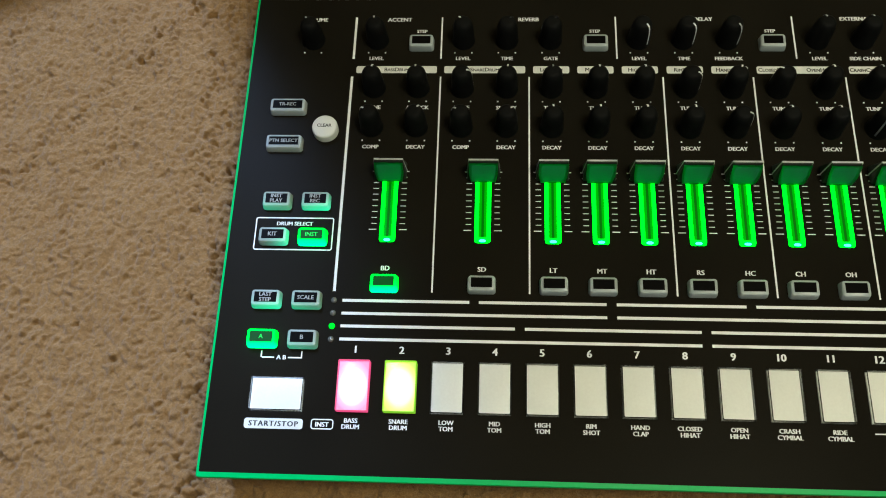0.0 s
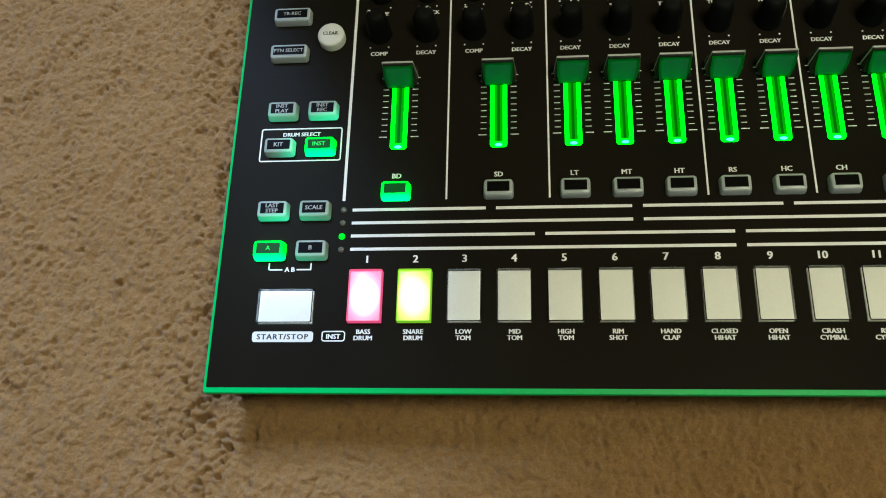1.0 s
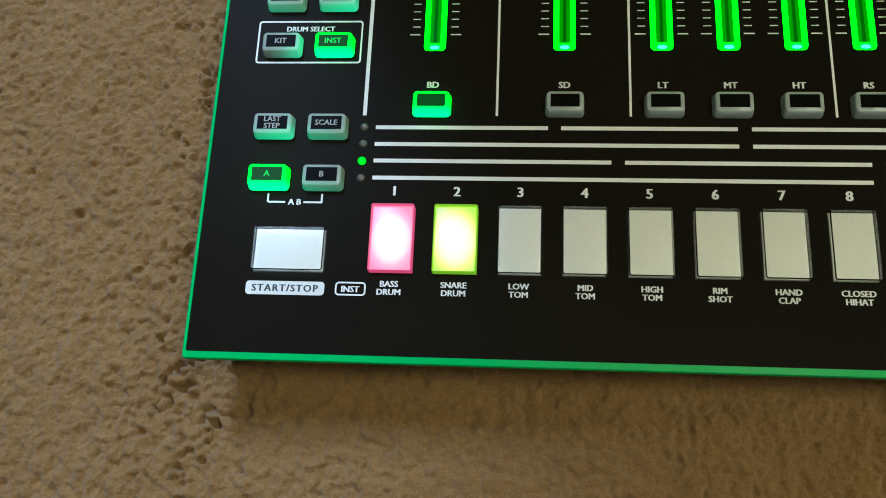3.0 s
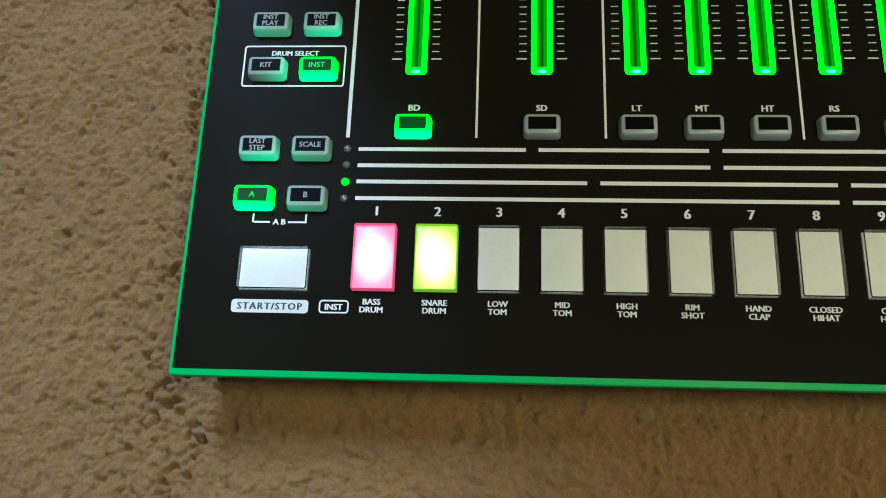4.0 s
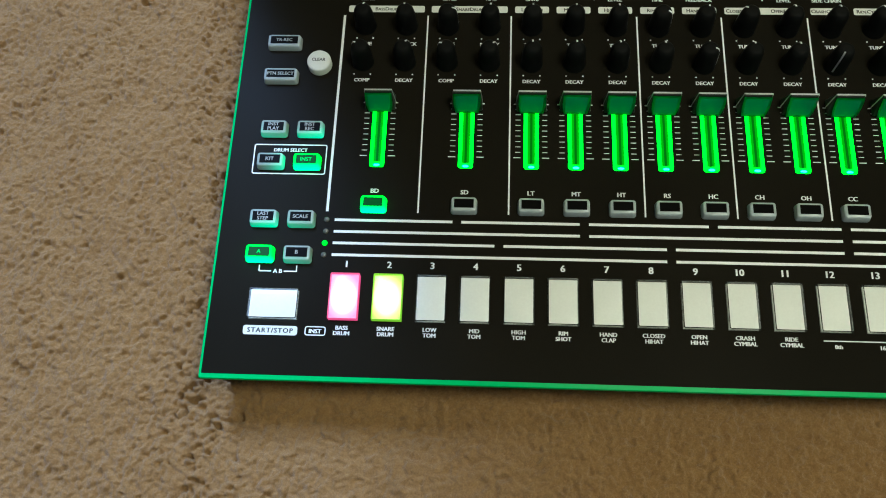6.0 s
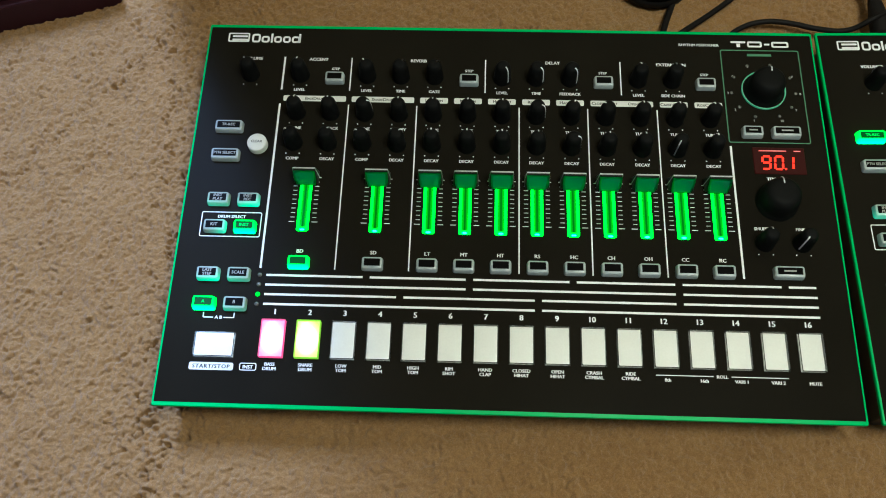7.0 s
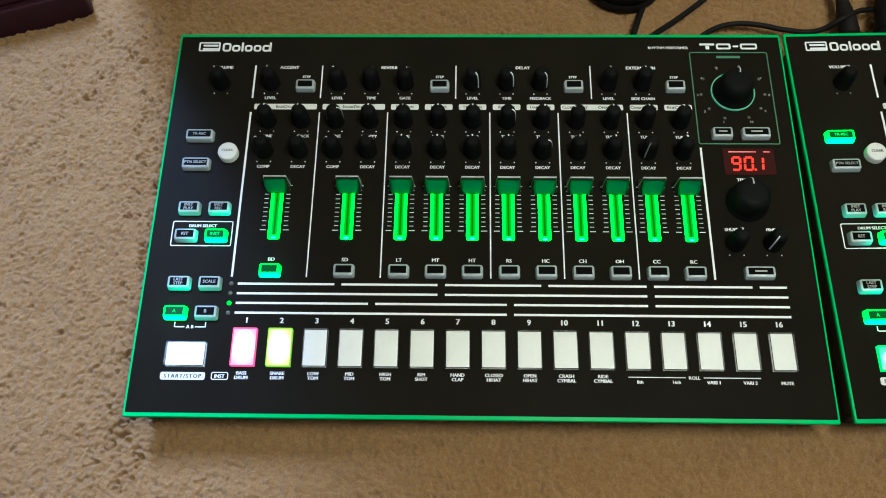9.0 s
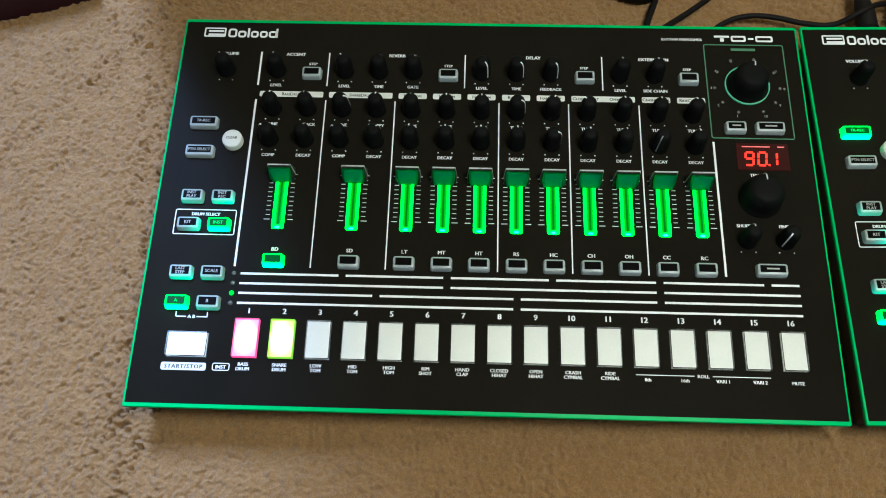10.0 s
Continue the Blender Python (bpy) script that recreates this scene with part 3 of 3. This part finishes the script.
    # pale name plates
    for x0, x1 in ((54.3, 95.2), (98.9, 139.6), (143.5, 161.5), (165.5, 183.4), (187.5, 205.3), (209.5, 227.3), (231.4, 249.2), (253.4, 293.5), (297.8, 315.6), (319.9, 337.5)):
        plate(base, x0, x1, 199.8, 203.9, 0.9, PLATE)
    for words, x in (("BassDrum", 74.8), ("SnareDrum", 119.2), ("LowTom", 152.5), ("MidTom", 174.4), ("HighTom", 196.4), ("RimShot", 218.4), ("HandClap", 240.3), ("ClosedHihat", 262.4), ("OpenHihat", 284.4), ("CrashCymbal", 306.7), ("RideCymbal", 328.7)):
        put("printed_label", text_mesh(words, 2.1 * MM, INK, 0.03, 1.0, True), base, at=(x * MM, 0.20185, PRINT_Z + 0.00012))
    # tune and decay knobs
    tune_turn = [80, 95, 8, 85, 90, 88, 92, -16, 70, 140, 95, 90, 100]
    decay_turn = [150, 55, 150, 40, 92, 90, 95, 90, -10, 92, 90, 240, 95]
    for k, x in enumerate(KX):
        knob(base, x, 190.9, tune_turn[k])
        dots(base, x, 190.9)
        knob(base, x, 168.9, decay_turn[k])
        dots(base, x, 168.9)
        printed(base, {1: "ATTACK", 3: "SNAPPY"}.get(k, "TUNE"), x, 180.0, 2.0, bold=0.06)
        printed(base, {0: "COMP", 2: "COMP"}.get(k, "DECAY"), x, 158.0, 2.0, bold=0.06)
    # faders and select keys
    for n, (x, words) in enumerate(zip(FX, SELECT_WORDS)):
        fader(base, x)
        button(base, x, 87.1, 13.0, 8.2, lit=n == 0, name="select_button", label="green lit select key" if n == 0 else "")
        printed(base, words, x, 95.0, 2.3, bold=0.06)
    # keys beside the faders
    button(base, 22.1, 179.0, 18.0, 8.0, "TR-REC", rec_lit, 1.8, name="function_button")
    button(base, 22.1, 158.6, 18.0, 8.0, "PTN SELECT", size=1.8, name="function_button")
    clear = put("clear_button", shared("clear", lambda: mesh_of(lathe([(0.0063, -0.001), (0.0063, 0.0040), (0.0060, 0.0047), (0.0053, 0.0050), (0, 0.0052)], 36), PLATE, True)), base, "round white key", at=(0.0417, 0.1666, TOP))
    put("lettering", text_mesh("CLEAR", 0.0017, INK), clear, at=(0, 0.0002, 0.00535))
    button(base, 21.8, 127.8, 13.8, 8.4, "INST\nPLAY", size=1.85, name="function_button", cap=PAINTED_LEAK_WEAK)
    button(base, 40.4, 127.8, 13.8, 8.4, "INST\nREC", size=1.85, name="function_button", cap=PAINTED_LEAK_DOWN)
    outline_box(base, 12.2, 49.6, 103.2, 119.9, 1.2, 0.6, PRINT)
    printed(base, "DRUM SELECT", 31.0, 116.7, 1.9, bold=0.06)
    button(base, 21.8, 109.5, 13.8, 8.2, "KIT", size=2.0, name="function_button", cap=PAINTED_LEAK_SIDE)
    button(base, 40.2, 109.5, 13.8, 8.2, "INST", True, 2.0, name="function_button", label="green lit key")
    button(base, 21.8, 78.6, 13.8, 8.4, "LAST\nSTEP", size=1.85, name="function_button", cap=PAINTED_LEAK_DOWN)
    button(base, 40.3, 78.6, 13.8, 8.4, "SCALE", size=1.9, name="function_button", cap=PAINTED_LEAK_WEAK)
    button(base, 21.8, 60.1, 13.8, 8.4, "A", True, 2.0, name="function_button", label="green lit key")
    button(base, 40.2, 60.1, 13.8, 8.4, "B", size=2.0, name="function_button", cap=PAINTED_LEAK_WEAK)
    stripe(base, 21.6, 22.2, 51.9, 54.9)
    stripe(base, 22.2, 27.8, 51.6, 52.2)
    stripe(base, 34.0, 39.8, 51.6, 52.2)
    stripe(base, 39.8, 40.4, 51.6, 54.9)
    printed(base, "A B", 31.0, 52.0, 2.0, bold=0.06)
    # scale lamps and bars
    lens = [(0.0014, -0.0002), (0.0014, 0.0004), (0.0010, 0.0009), (0, 0.0011)]
    for y, lit in ((79.1, 0), (73.0, 0), (66.8, 1), (60.7, 0)):
        put("lamp", shared(("lens", lit), lambda: mesh_of(lathe(lens, 20), LED_GREEN if lit else LENS, True)), base, "green lit lamp" if lit else "", at=(52.6 * MM, y * MM, TOP))
    rows = {79.1: ((56.5, 114.3), (118.6, 175.8), (180.3, 237.3), (241.6, 299.4), (303.8, 361.5), (365.8, 381.7)),
            73.0: ((56.5, 175.9), (180.3, 299.4), (303.9, 381.7)),
            67.0: ((56.5, 134.9), (139.3, 216.8), (221.1, 299.4), (303.8, 381.7)),
            60.9: ((56.5, 216.7), (221.0, 381.7))}
    for y, spans in rows.items():
        for x0, x1 in spans:
            stripe(base, x0, x1, y - 0.68, y + 0.68, name="printed_bar")
    # pads
    for n, x in enumerate(PAD_X):
        m2, lab = (PINK, "pad lit pink") if n == 0 else (LIME, "pad lit yellow green") if n == 1 else (PAD, "ivory step pad")
        pad(base, x, PAD_Y, PAD_SIZE, m2, lab, (PINK_GLOW_SHELL, LIME_GLOW_SHELL)[n] if n < 2 else None)
        printed(base, str(n + 1), x, 56.3, 3.3, bold=0.06)
        if n < 11:
            printed(base, PAD_WORDS[n], x, 23.3, 1.95, bold=0.06)
    pad(base, *START_SPOT, START_SIZE, START_LIT if rec_lit else PAD, "wide start pad lit green" if rec_lit else "wide ivory start pad", START_GLOW_SHELL if rec_lit else None)
    plate(base, 17.6, 43.4, 20.3, 24.8, 1.2, PLATE)
    t = printed(base, "START/STOP", 30.5, 22.55, 2.3, INK, 0.06, 1.22)
    t.location.z += 0.00012
    outline_box(base, 46.9, 56.8, 20.5, 25.0, 1.2, 0.5, PRINT)
    printed(base, "INST", 51.85, 22.65, 2.0, bold=0.06)
    stripe(base, 285.1, 317.4, 24.15, 24.65)
    stripe(base, 327.6, 359.6, 24.15, 24.65)
    for words, x, y in (("ROLL", 322.5, 24.3), ("8th", 291.6, 21.7), ("16th", 312.3, 21.7), ("VARI 1", 333.0, 21.7), ("VARI 2", 353.6, 21.7), ("MUTE", 374.4, 21.7)):
        printed(base, words, x, y, 1.9, bold=0.06)
    # effect dial
    outline_box(base, 339.4, 390.7, 175.1, 244.6, 1.5, 0.7, GREEN_PRINT)
    stripe(base, 357.0, 372.6, 239.8, 241.6, GREEN_PRINT)
    dial = (364.8, 213.6)
    ring = ring_slab([(0.0141 * math.cos(i * math.pi / 24), 0.0141 * math.sin(i * math.pi / 24)) for i in range(48)], [(0.0135 * math.cos(i * math.pi / 24), 0.0135 * math.sin(i * math.pi / 24)) for i in range(48)], -0.0002, 0.0012)
    part("dial_ring", ring, RING, base, "dim green light ring", at=(dial[0] * MM, dial[1] * MM, TOP))
    knob(base, *dial, 80, 11.6, 16.0, name="dial")
    marks = ((356.8, 191.4), (345.6, 199.0), (342.1, 211.5), (345.8, 224.2), (356.4, 231.8), (370.8, 232.4), (384.2, 224.3), (388.1, 211.6), (384.2, 199.5), (374.6, 191.5))
    for n, (x, y) in enumerate(marks):
        printed(base, str(n + 1), x, y, 1.7, DIM_PRINT)
        dx, dy = x - dial[0], y - dial[1]
        far = math.hypot(dx, dy)
        put("lamp", shared("small_lens", lambda: mesh_of(lathe([(0.0011, -0.0002), (0.0011, 0.0003), (0.0007, 0.0006), (0, 0.0007)], 12), LENS, True)), base, at=((dial[0] + dx / far * 20.6) * MM, (dial[1] + dy / far * 20.6) * MM, TOP))
    button(base, 354.3, 182.0, 13.2, 7.8, bars=1, name="function_button")
    button(base, 375.4, 182.0, 18.0, 7.8, bars=1, name="function_button")
    # tempo display and knobs
    part("display", box(0.3535, 0.3855, 0.1535, 0.1720, TOP - 0.001, TOP + 0.0004, 0.0003, 1), DISPLAY, base, "red number display behind dark glass")
    seven_segment(base, "9", 361.2, 161.2, 4.8, 8.8, 1.35)
    seven_segment(base, "0", 369.0, 161.2, 4.8, 8.8, 1.35)
    seven_segment(base, "1", 375.4, 161.2, 4.8, 8.8, 1.35)
    part("display_point", box(-0.0006, 0.0006, -0.0006, 0.0006, -0.0001, 0.0001), RED, base, at=(0.3728, 0.1570, TOP + 0.00055))
    for x0, x1 in ((357.2, 374.2), (378.8, 383.0)):
        part("display_mark", box((x0 - x1) / 2 * MM, (x1 - x0) / 2 * MM, -0.00035, 0.00035, -0.0001, 0.0001), RED_DIM, base, at=((x0 + x1) / 2 * MM, 0.1695, TOP + 0.00055))
    printed(base, "TEMPO", 365.0, 150.0, 2.0, bold=0.06)
    knob(base, 364.8, 134.4, 90, 12.4, 16.0, name="tempo_knob")
    for words, x, a in (("SHUFFLE", 354.7, 90), ("FINE", 377.0, 232)):
        knob(base, x, 107.0, a)
        dots(base, x, 107.0)
        printed(base, words, x, 116.3, 2.0, bold=0.06)
    button(base, 366.4, 87.6, 18.0, 7.8, bars=1, name="function_button")
    return base


drum_machine(pose(0, 0, 0), "black drum machine with green rim and lit faders on the carpet")
drum_machine(pose(0.4093, 0.0006, 0, 0, 0, 1.2), "black drum machine beside its twin with a green lit record key", True)

# ---- carpet ----
def smooth_field(gen, ny, nx, step, size, spread=0.4):
    """Random hills of about that size on a grid, with a spread of one."""
    ky, kx = np.fft.fftfreq(ny, step)[:, None], np.fft.fftfreq(nx, step)[None]
    band = np.exp(-((np.log(np.hypot(kx, ky) * size + 1e-9)) ** 2) / (2 * spread**2))
    f = np.fft.ifft2(np.fft.fft2(gen.standard_normal((ny, nx))) * band).real
    return f / f.std()


def sheet_mesh(name, co, faces, sides, material):
    me = bpy.data.meshes.new(name)
    me.vertices.add(len(co))
    me.vertices.foreach_set("co", co.ravel())
    me.loops.add(faces.size)
    me.loops.foreach_set("vertex_index", faces.ravel().astype(np.int32))
    me.polygons.add(len(faces))
    me.polygons.foreach_set("loop_start", np.arange(0, faces.size, sides, dtype=np.int32))
    me.polygons.foreach_set("use_smooth", np.ones(len(faces), dtype=bool))
    me.update(calc_edges=True)
    me.materials.append(material)
    return me


def carpet():
    gen = np.random.default_rng(7)
    # ground of the pile: lumpy tufts
    step = 0.0008
    fx, fy = np.arange(-0.25, 0.5601, step), np.arange(-0.15, 0.3901, step)
    xs = np.r_[-1.4, -0.9, -0.5, -0.3, fx, 0.60, 0.8, 1.2, 1.8]
    ys = np.r_[-1.8, -1.0, -0.5, -0.2, fy, 0.42, 0.6, 1.0, 1.6]
    my, mx = len(fy), len(fx)
    ragged = 0.6 + 0.4 * np.clip(smooth_field(gen, my, mx, step, 0.05, 0.6), -1, 1.6)
    lumps = smooth_field(gen, my, mx, step, 0.013, 0.45) * 0.00045 + smooth_field(gen, my, mx, step, 0.0075, 0.45) * 0.00040 * ragged
    lumps += smooth_field(gen, my, mx, step, 0.0046, 0.35) * 0.00040 * (0.6 + 0.4 * ragged) + smooth_field(gen, my, mx, step, 0.0030, 0.35) * 0.00028 + smooth_field(gen, my, mx, step, 0.06, 0.5) * 0.0006
    lumps -= np.clip(smooth_field(gen, my, mx, step, 0.011, 0.45) - 2.1, 0, 1.2) * 0.0020 * ragged
    # parted pile along the machine's side and in one slanting furrow
    wx, wy = np.meshgrid(fx, fy)
    worn = np.exp(-((wx + 0.013 - 0.05 * (0.13 - wy)) / 0.024) ** 2) + 0.9 * np.exp(-((wy - 0.2206 - 1.25 * (wx + 0.0804)) / 0.011) ** 2) * (wx < -0.01)
    worn += 0.45 * np.exp(-((wy + 0.012) / 0.016) ** 2) * np.clip((0.10 - wx) / 0.05, 0, 1) * np.clip((wx + 0.06) / 0.04, 0, 1)
    worn *= np.clip(0.7 + 0.6 * smooth_field(gen, my, mx, step, 0.02, 0.5), 0, 1.5)
    lumps -= np.clip(smooth_field(gen, my, mx, step, 0.0075, 0.45) - 0.5, 0, 1.4) * 0.0024 * worn
    lumps += smooth_field(gen, my, mx, step, 0.005, 0.5) * 0.00060 * worn
    lumps -= lumps.mean() + 0.0002
    gx, gy = np.meshgrid(xs, ys)
    gz = np.zeros(gx.shape)
    gz[4:-4, 4:-4] = lumps
    gx[4:-4, 4:-4] += smooth_field(gen, my, mx, step, 0.006) * 0.0002
    gy[4:-4, 4:-4] += smooth_field(gen, my, mx, step, 0.006) * 0.0002
    a = (np.arange(len(ys) - 1)[:, None] * len(xs) + np.arange(len(xs) - 1)[None]).ravel()
    quads = np.stack([a, a + 1, a + 1 + len(xs), a + len(xs)], -1)
    floor = tagged(new("floor", sheet_mesh("ground", np.stack([gx, gy, gz], -1).reshape(-1, 3), quads, 4, CARPET)), "beige cut-pile carpet with lumpy tufts", "carpet", kind="structure")
    return floor


carpet()

# ---- room round it ----
def structure(name, bm, material, label):
    return tagged(new(name, mesh_of(bm, material)), label, name.split("_")[0], kind="structure")


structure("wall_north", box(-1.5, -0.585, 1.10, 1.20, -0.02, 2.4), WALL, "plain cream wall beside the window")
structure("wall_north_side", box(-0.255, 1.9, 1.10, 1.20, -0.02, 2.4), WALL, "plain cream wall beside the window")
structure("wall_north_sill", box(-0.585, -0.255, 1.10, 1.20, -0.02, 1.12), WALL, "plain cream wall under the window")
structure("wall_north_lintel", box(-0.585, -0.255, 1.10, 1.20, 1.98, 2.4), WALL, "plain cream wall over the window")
# unseen wall, added to cut the window light off from the machines
structure("wall_low", box(-0.094, 1.8, 0.40, 0.48, -0.02, 1.0), WALL_BOUNCE, "unseen low cream wall behind the machines, added to block the window light")
structure("wall_south", box(-1.5, 1.9, -1.9, -1.8, -0.02, 2.4), WALL, "plain cream painted wall")
structure("wall_west", box(-1.5, -1.4, -1.8, 1.10, -0.02, 2.4), WALL, "plain cream painted wall")
structure("wall_east", box(1.8, 1.9, -1.8, 1.10, -0.02, 2.4), WALL, "plain cream painted wall")
structure("ceiling", box(-1.5, 1.9, -1.9, 1.20, 2.4, 2.5), CEILING, "plain white ceiling")
# body of the added lamp, out of view
pendant = tagged(new("added_pendant_lamp"), "unseen pendant lamp added as a source of warm light", "lamp")
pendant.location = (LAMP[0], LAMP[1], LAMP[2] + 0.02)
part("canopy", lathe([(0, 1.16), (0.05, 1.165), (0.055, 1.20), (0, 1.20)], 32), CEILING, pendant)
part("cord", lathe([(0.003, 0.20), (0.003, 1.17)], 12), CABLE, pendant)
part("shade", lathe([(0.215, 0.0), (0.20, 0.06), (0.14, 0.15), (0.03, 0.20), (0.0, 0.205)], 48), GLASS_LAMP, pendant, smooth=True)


# ---- loose things behind the machines ----
def tube(name, points, radius, material, label, category):
    cu = bpy.data.curves.new(name, "CURVE")
    cu.dimensions, cu.bevel_depth, cu.bevel_resolution, cu.resolution_u = "3D", radius, 3, 8
    sp = cu.splines.new("BEZIER")
    sp.bezier_points.add(len(points) - 1)
    for b, p in zip(sp.bezier_points, points):
        b.co, b.handle_left_type, b.handle_right_type = p, "AUTO", "AUTO"
    ob = new(name, cu)
    bpy.context.view_layer.update()
    me = bpy.data.meshes.new_from_object(ob.evaluated_get(bpy.context.evaluated_depsgraph_get()))
    bpy.data.objects.remove(ob)
    me.materials.clear()
    me.materials.append(material)
    for p in me.polygons:
        p.use_smooth = True
    return tagged(new(name, me), label, category, "cables behind the machines")


tube("cable", [(0.3055, 0.259, 0.012), (0.3095, 0.276, 0.008), (0.3180, 0.301, 0.004), (0.330, 0.335, 0.003)], 0.0022, CABLE, "thin black cable running over the carpet", "cable")
tube("cable", [(0.306, 0.259, 0.012), (0.3232, 0.2748, 0.008), (0.3445, 0.293, 0.004), (0.3696, 0.3156, 0.003), (0.41, 0.36, 0.003)], 0.0021, CABLE, "thin black cable running over the carpet", "cable")
tube("cable", [(0.345, 0.264, 0.004), (0.3648, 0.2804, 0.006), (0.3809, 0.2840, 0.008), (0.3966, 0.2822, 0.009), (0.4156, 0.277, 0.010), (0.435, 0.2757, 0.011), (0.4514, 0.2802, 0.020), (0.4688, 0.291, 0.014), (0.50, 0.297, 0.004)], 0.0019, CABLE, "thin black cable curling over the carpet", "cable")


def plug(m, label):
    """A jack plug with its bend guard, along x."""
    p = tagged(new("jack_plug"), label, "plug", "plugs behind the machines")
    p.matrix_world = m
    body = mesh_of(lathe([(0, 0), (0.0062, 0.0), (0.0066, 0.001), (0.0066, 0.020), (0.0058, 0.024), (0.0042, 0.034), (0.0032, 0.046), (0.0021, 0.047), (0, 0.047)], 24), CABLE, True)
    put("sleeve", body, p)
    put("ring", mesh_of(lathe([(0.0068, 0.004), (0.0070, 0.0045), (0.0070, 0.006), (0.0068, 0.0065)], 24), RUBBER, True), p)
    return p


plug(pose(0.4566, 0.264, 0.013, -86, 0, 4), "black jack plug in the back of the drum machine")
plug(pose(0.4830, 0.262, 0.015, -88, 0, -8) @ Matrix.Scale(1.7, 4), "black jack plug in the back of the drum machine")
tube("cable", [(0.4533, 0.309, 0.0095), (0.4525, 0.325, 0.006), (0.450, 0.36, 0.003)], 0.0021, CABLE, "thin black cable leaving a jack plug", "cable")
tube("cable", [(0.4863, 0.308, 0.013), (0.490, 0.325, 0.008), (0.50, 0.36, 0.003)], 0.0021, CABLE, "thin black cable leaving a jack plug", "cable")


def headphones(m):
    h = tagged(new("headphones"), "black headphones with grey caps lying on the carpet", "headphones")
    h.matrix_world = m
    cup = lathe([(0, 0.004), (0.023, 0.004), (0.028, 0.008), (0.029, 0.013), (0.028, 0.018), (0.024, 0.0225), (0.019, 0.0245), (0, 0.025)], 40)
    cushion = lathe([(0.014, 0.004), (0.018, -0.002), (0.024, -0.003), (0.0285, 0.001), (0.029, 0.006), (0.025, 0.009)], 40)
    disc = lathe([(0.0085, 0.014), (0.0085, 0.0250), (0.0072, 0.0265), (0, 0.0270)], 32)
    cup_me, cushion_me, disc_me = mesh_of(cup, RUBBER, True), mesh_of(cushion, CABLE, True), mesh_of(disc, GREY_METAL, True)
    for x in (0.0, 0.165):
        c = put("ear_cup", cup_me, h, at=(x, 0, 0.0))
        put("cushion", cushion_me, c)
        put("cap", disc_me, c, "grey metal cap", at=(-0.0095, -0.0165, 0))
    for x in (0.027, 0.138):
        part("yoke", box(-0.004, 0.004, -0.012, 0.014, -0.003, 0.006, 0.002, 2), RUBBER, h, at=(x, 0.004, 0.012))
    bm = bmesh.new()
    rows = []
    for i in range(25):
        a = math.pi * i / 24
        cx, cy, r = 0.0825, 0.012, 0.083
        ring = []
        for dr, dz in ((-0.002, -0.010), (0.002, -0.010), (0.002, 0.010), (-0.002, 0.010)):
            ring.append(bm.verts.new((cx - (r + dr) * math.cos(a), cy + (0.042 + dr) * math.sin(a), 0.016 + dz)))
        rows.append(ring)
    for a, b in zip(rows, rows[1:]):
        for k in range(4):
            bm.faces.new((a[k], a[(k + 1) % 4], b[(k + 1) % 4], b[k]))
    part("headband", bm, RUBBER, h, smooth=True)
    return h


headphones(pose(0.3055, 0.3250, 0.003, 0, 0, 9))


def furniture_base(m):
    """A low dark plinth with a lipped top."""
    f = tagged(new("furniture_base"), "low dark maroon wooden base standing on the carpet", "furniture")
    f.matrix_world = m
    part("plinth", box(-0.42, 0.0, 0.0, 0.30, -0.004, 0.024, 0.002, 2), MAROON, f)
    part("top_board", box(-0.42, -0.004, 0.004, 0.30, 0.0245, 0.034, 0.003, 3), MAROON, f)
    return f


furniture_base(pose(-0.079, 0.298, 0.0, 0, 0, 18))
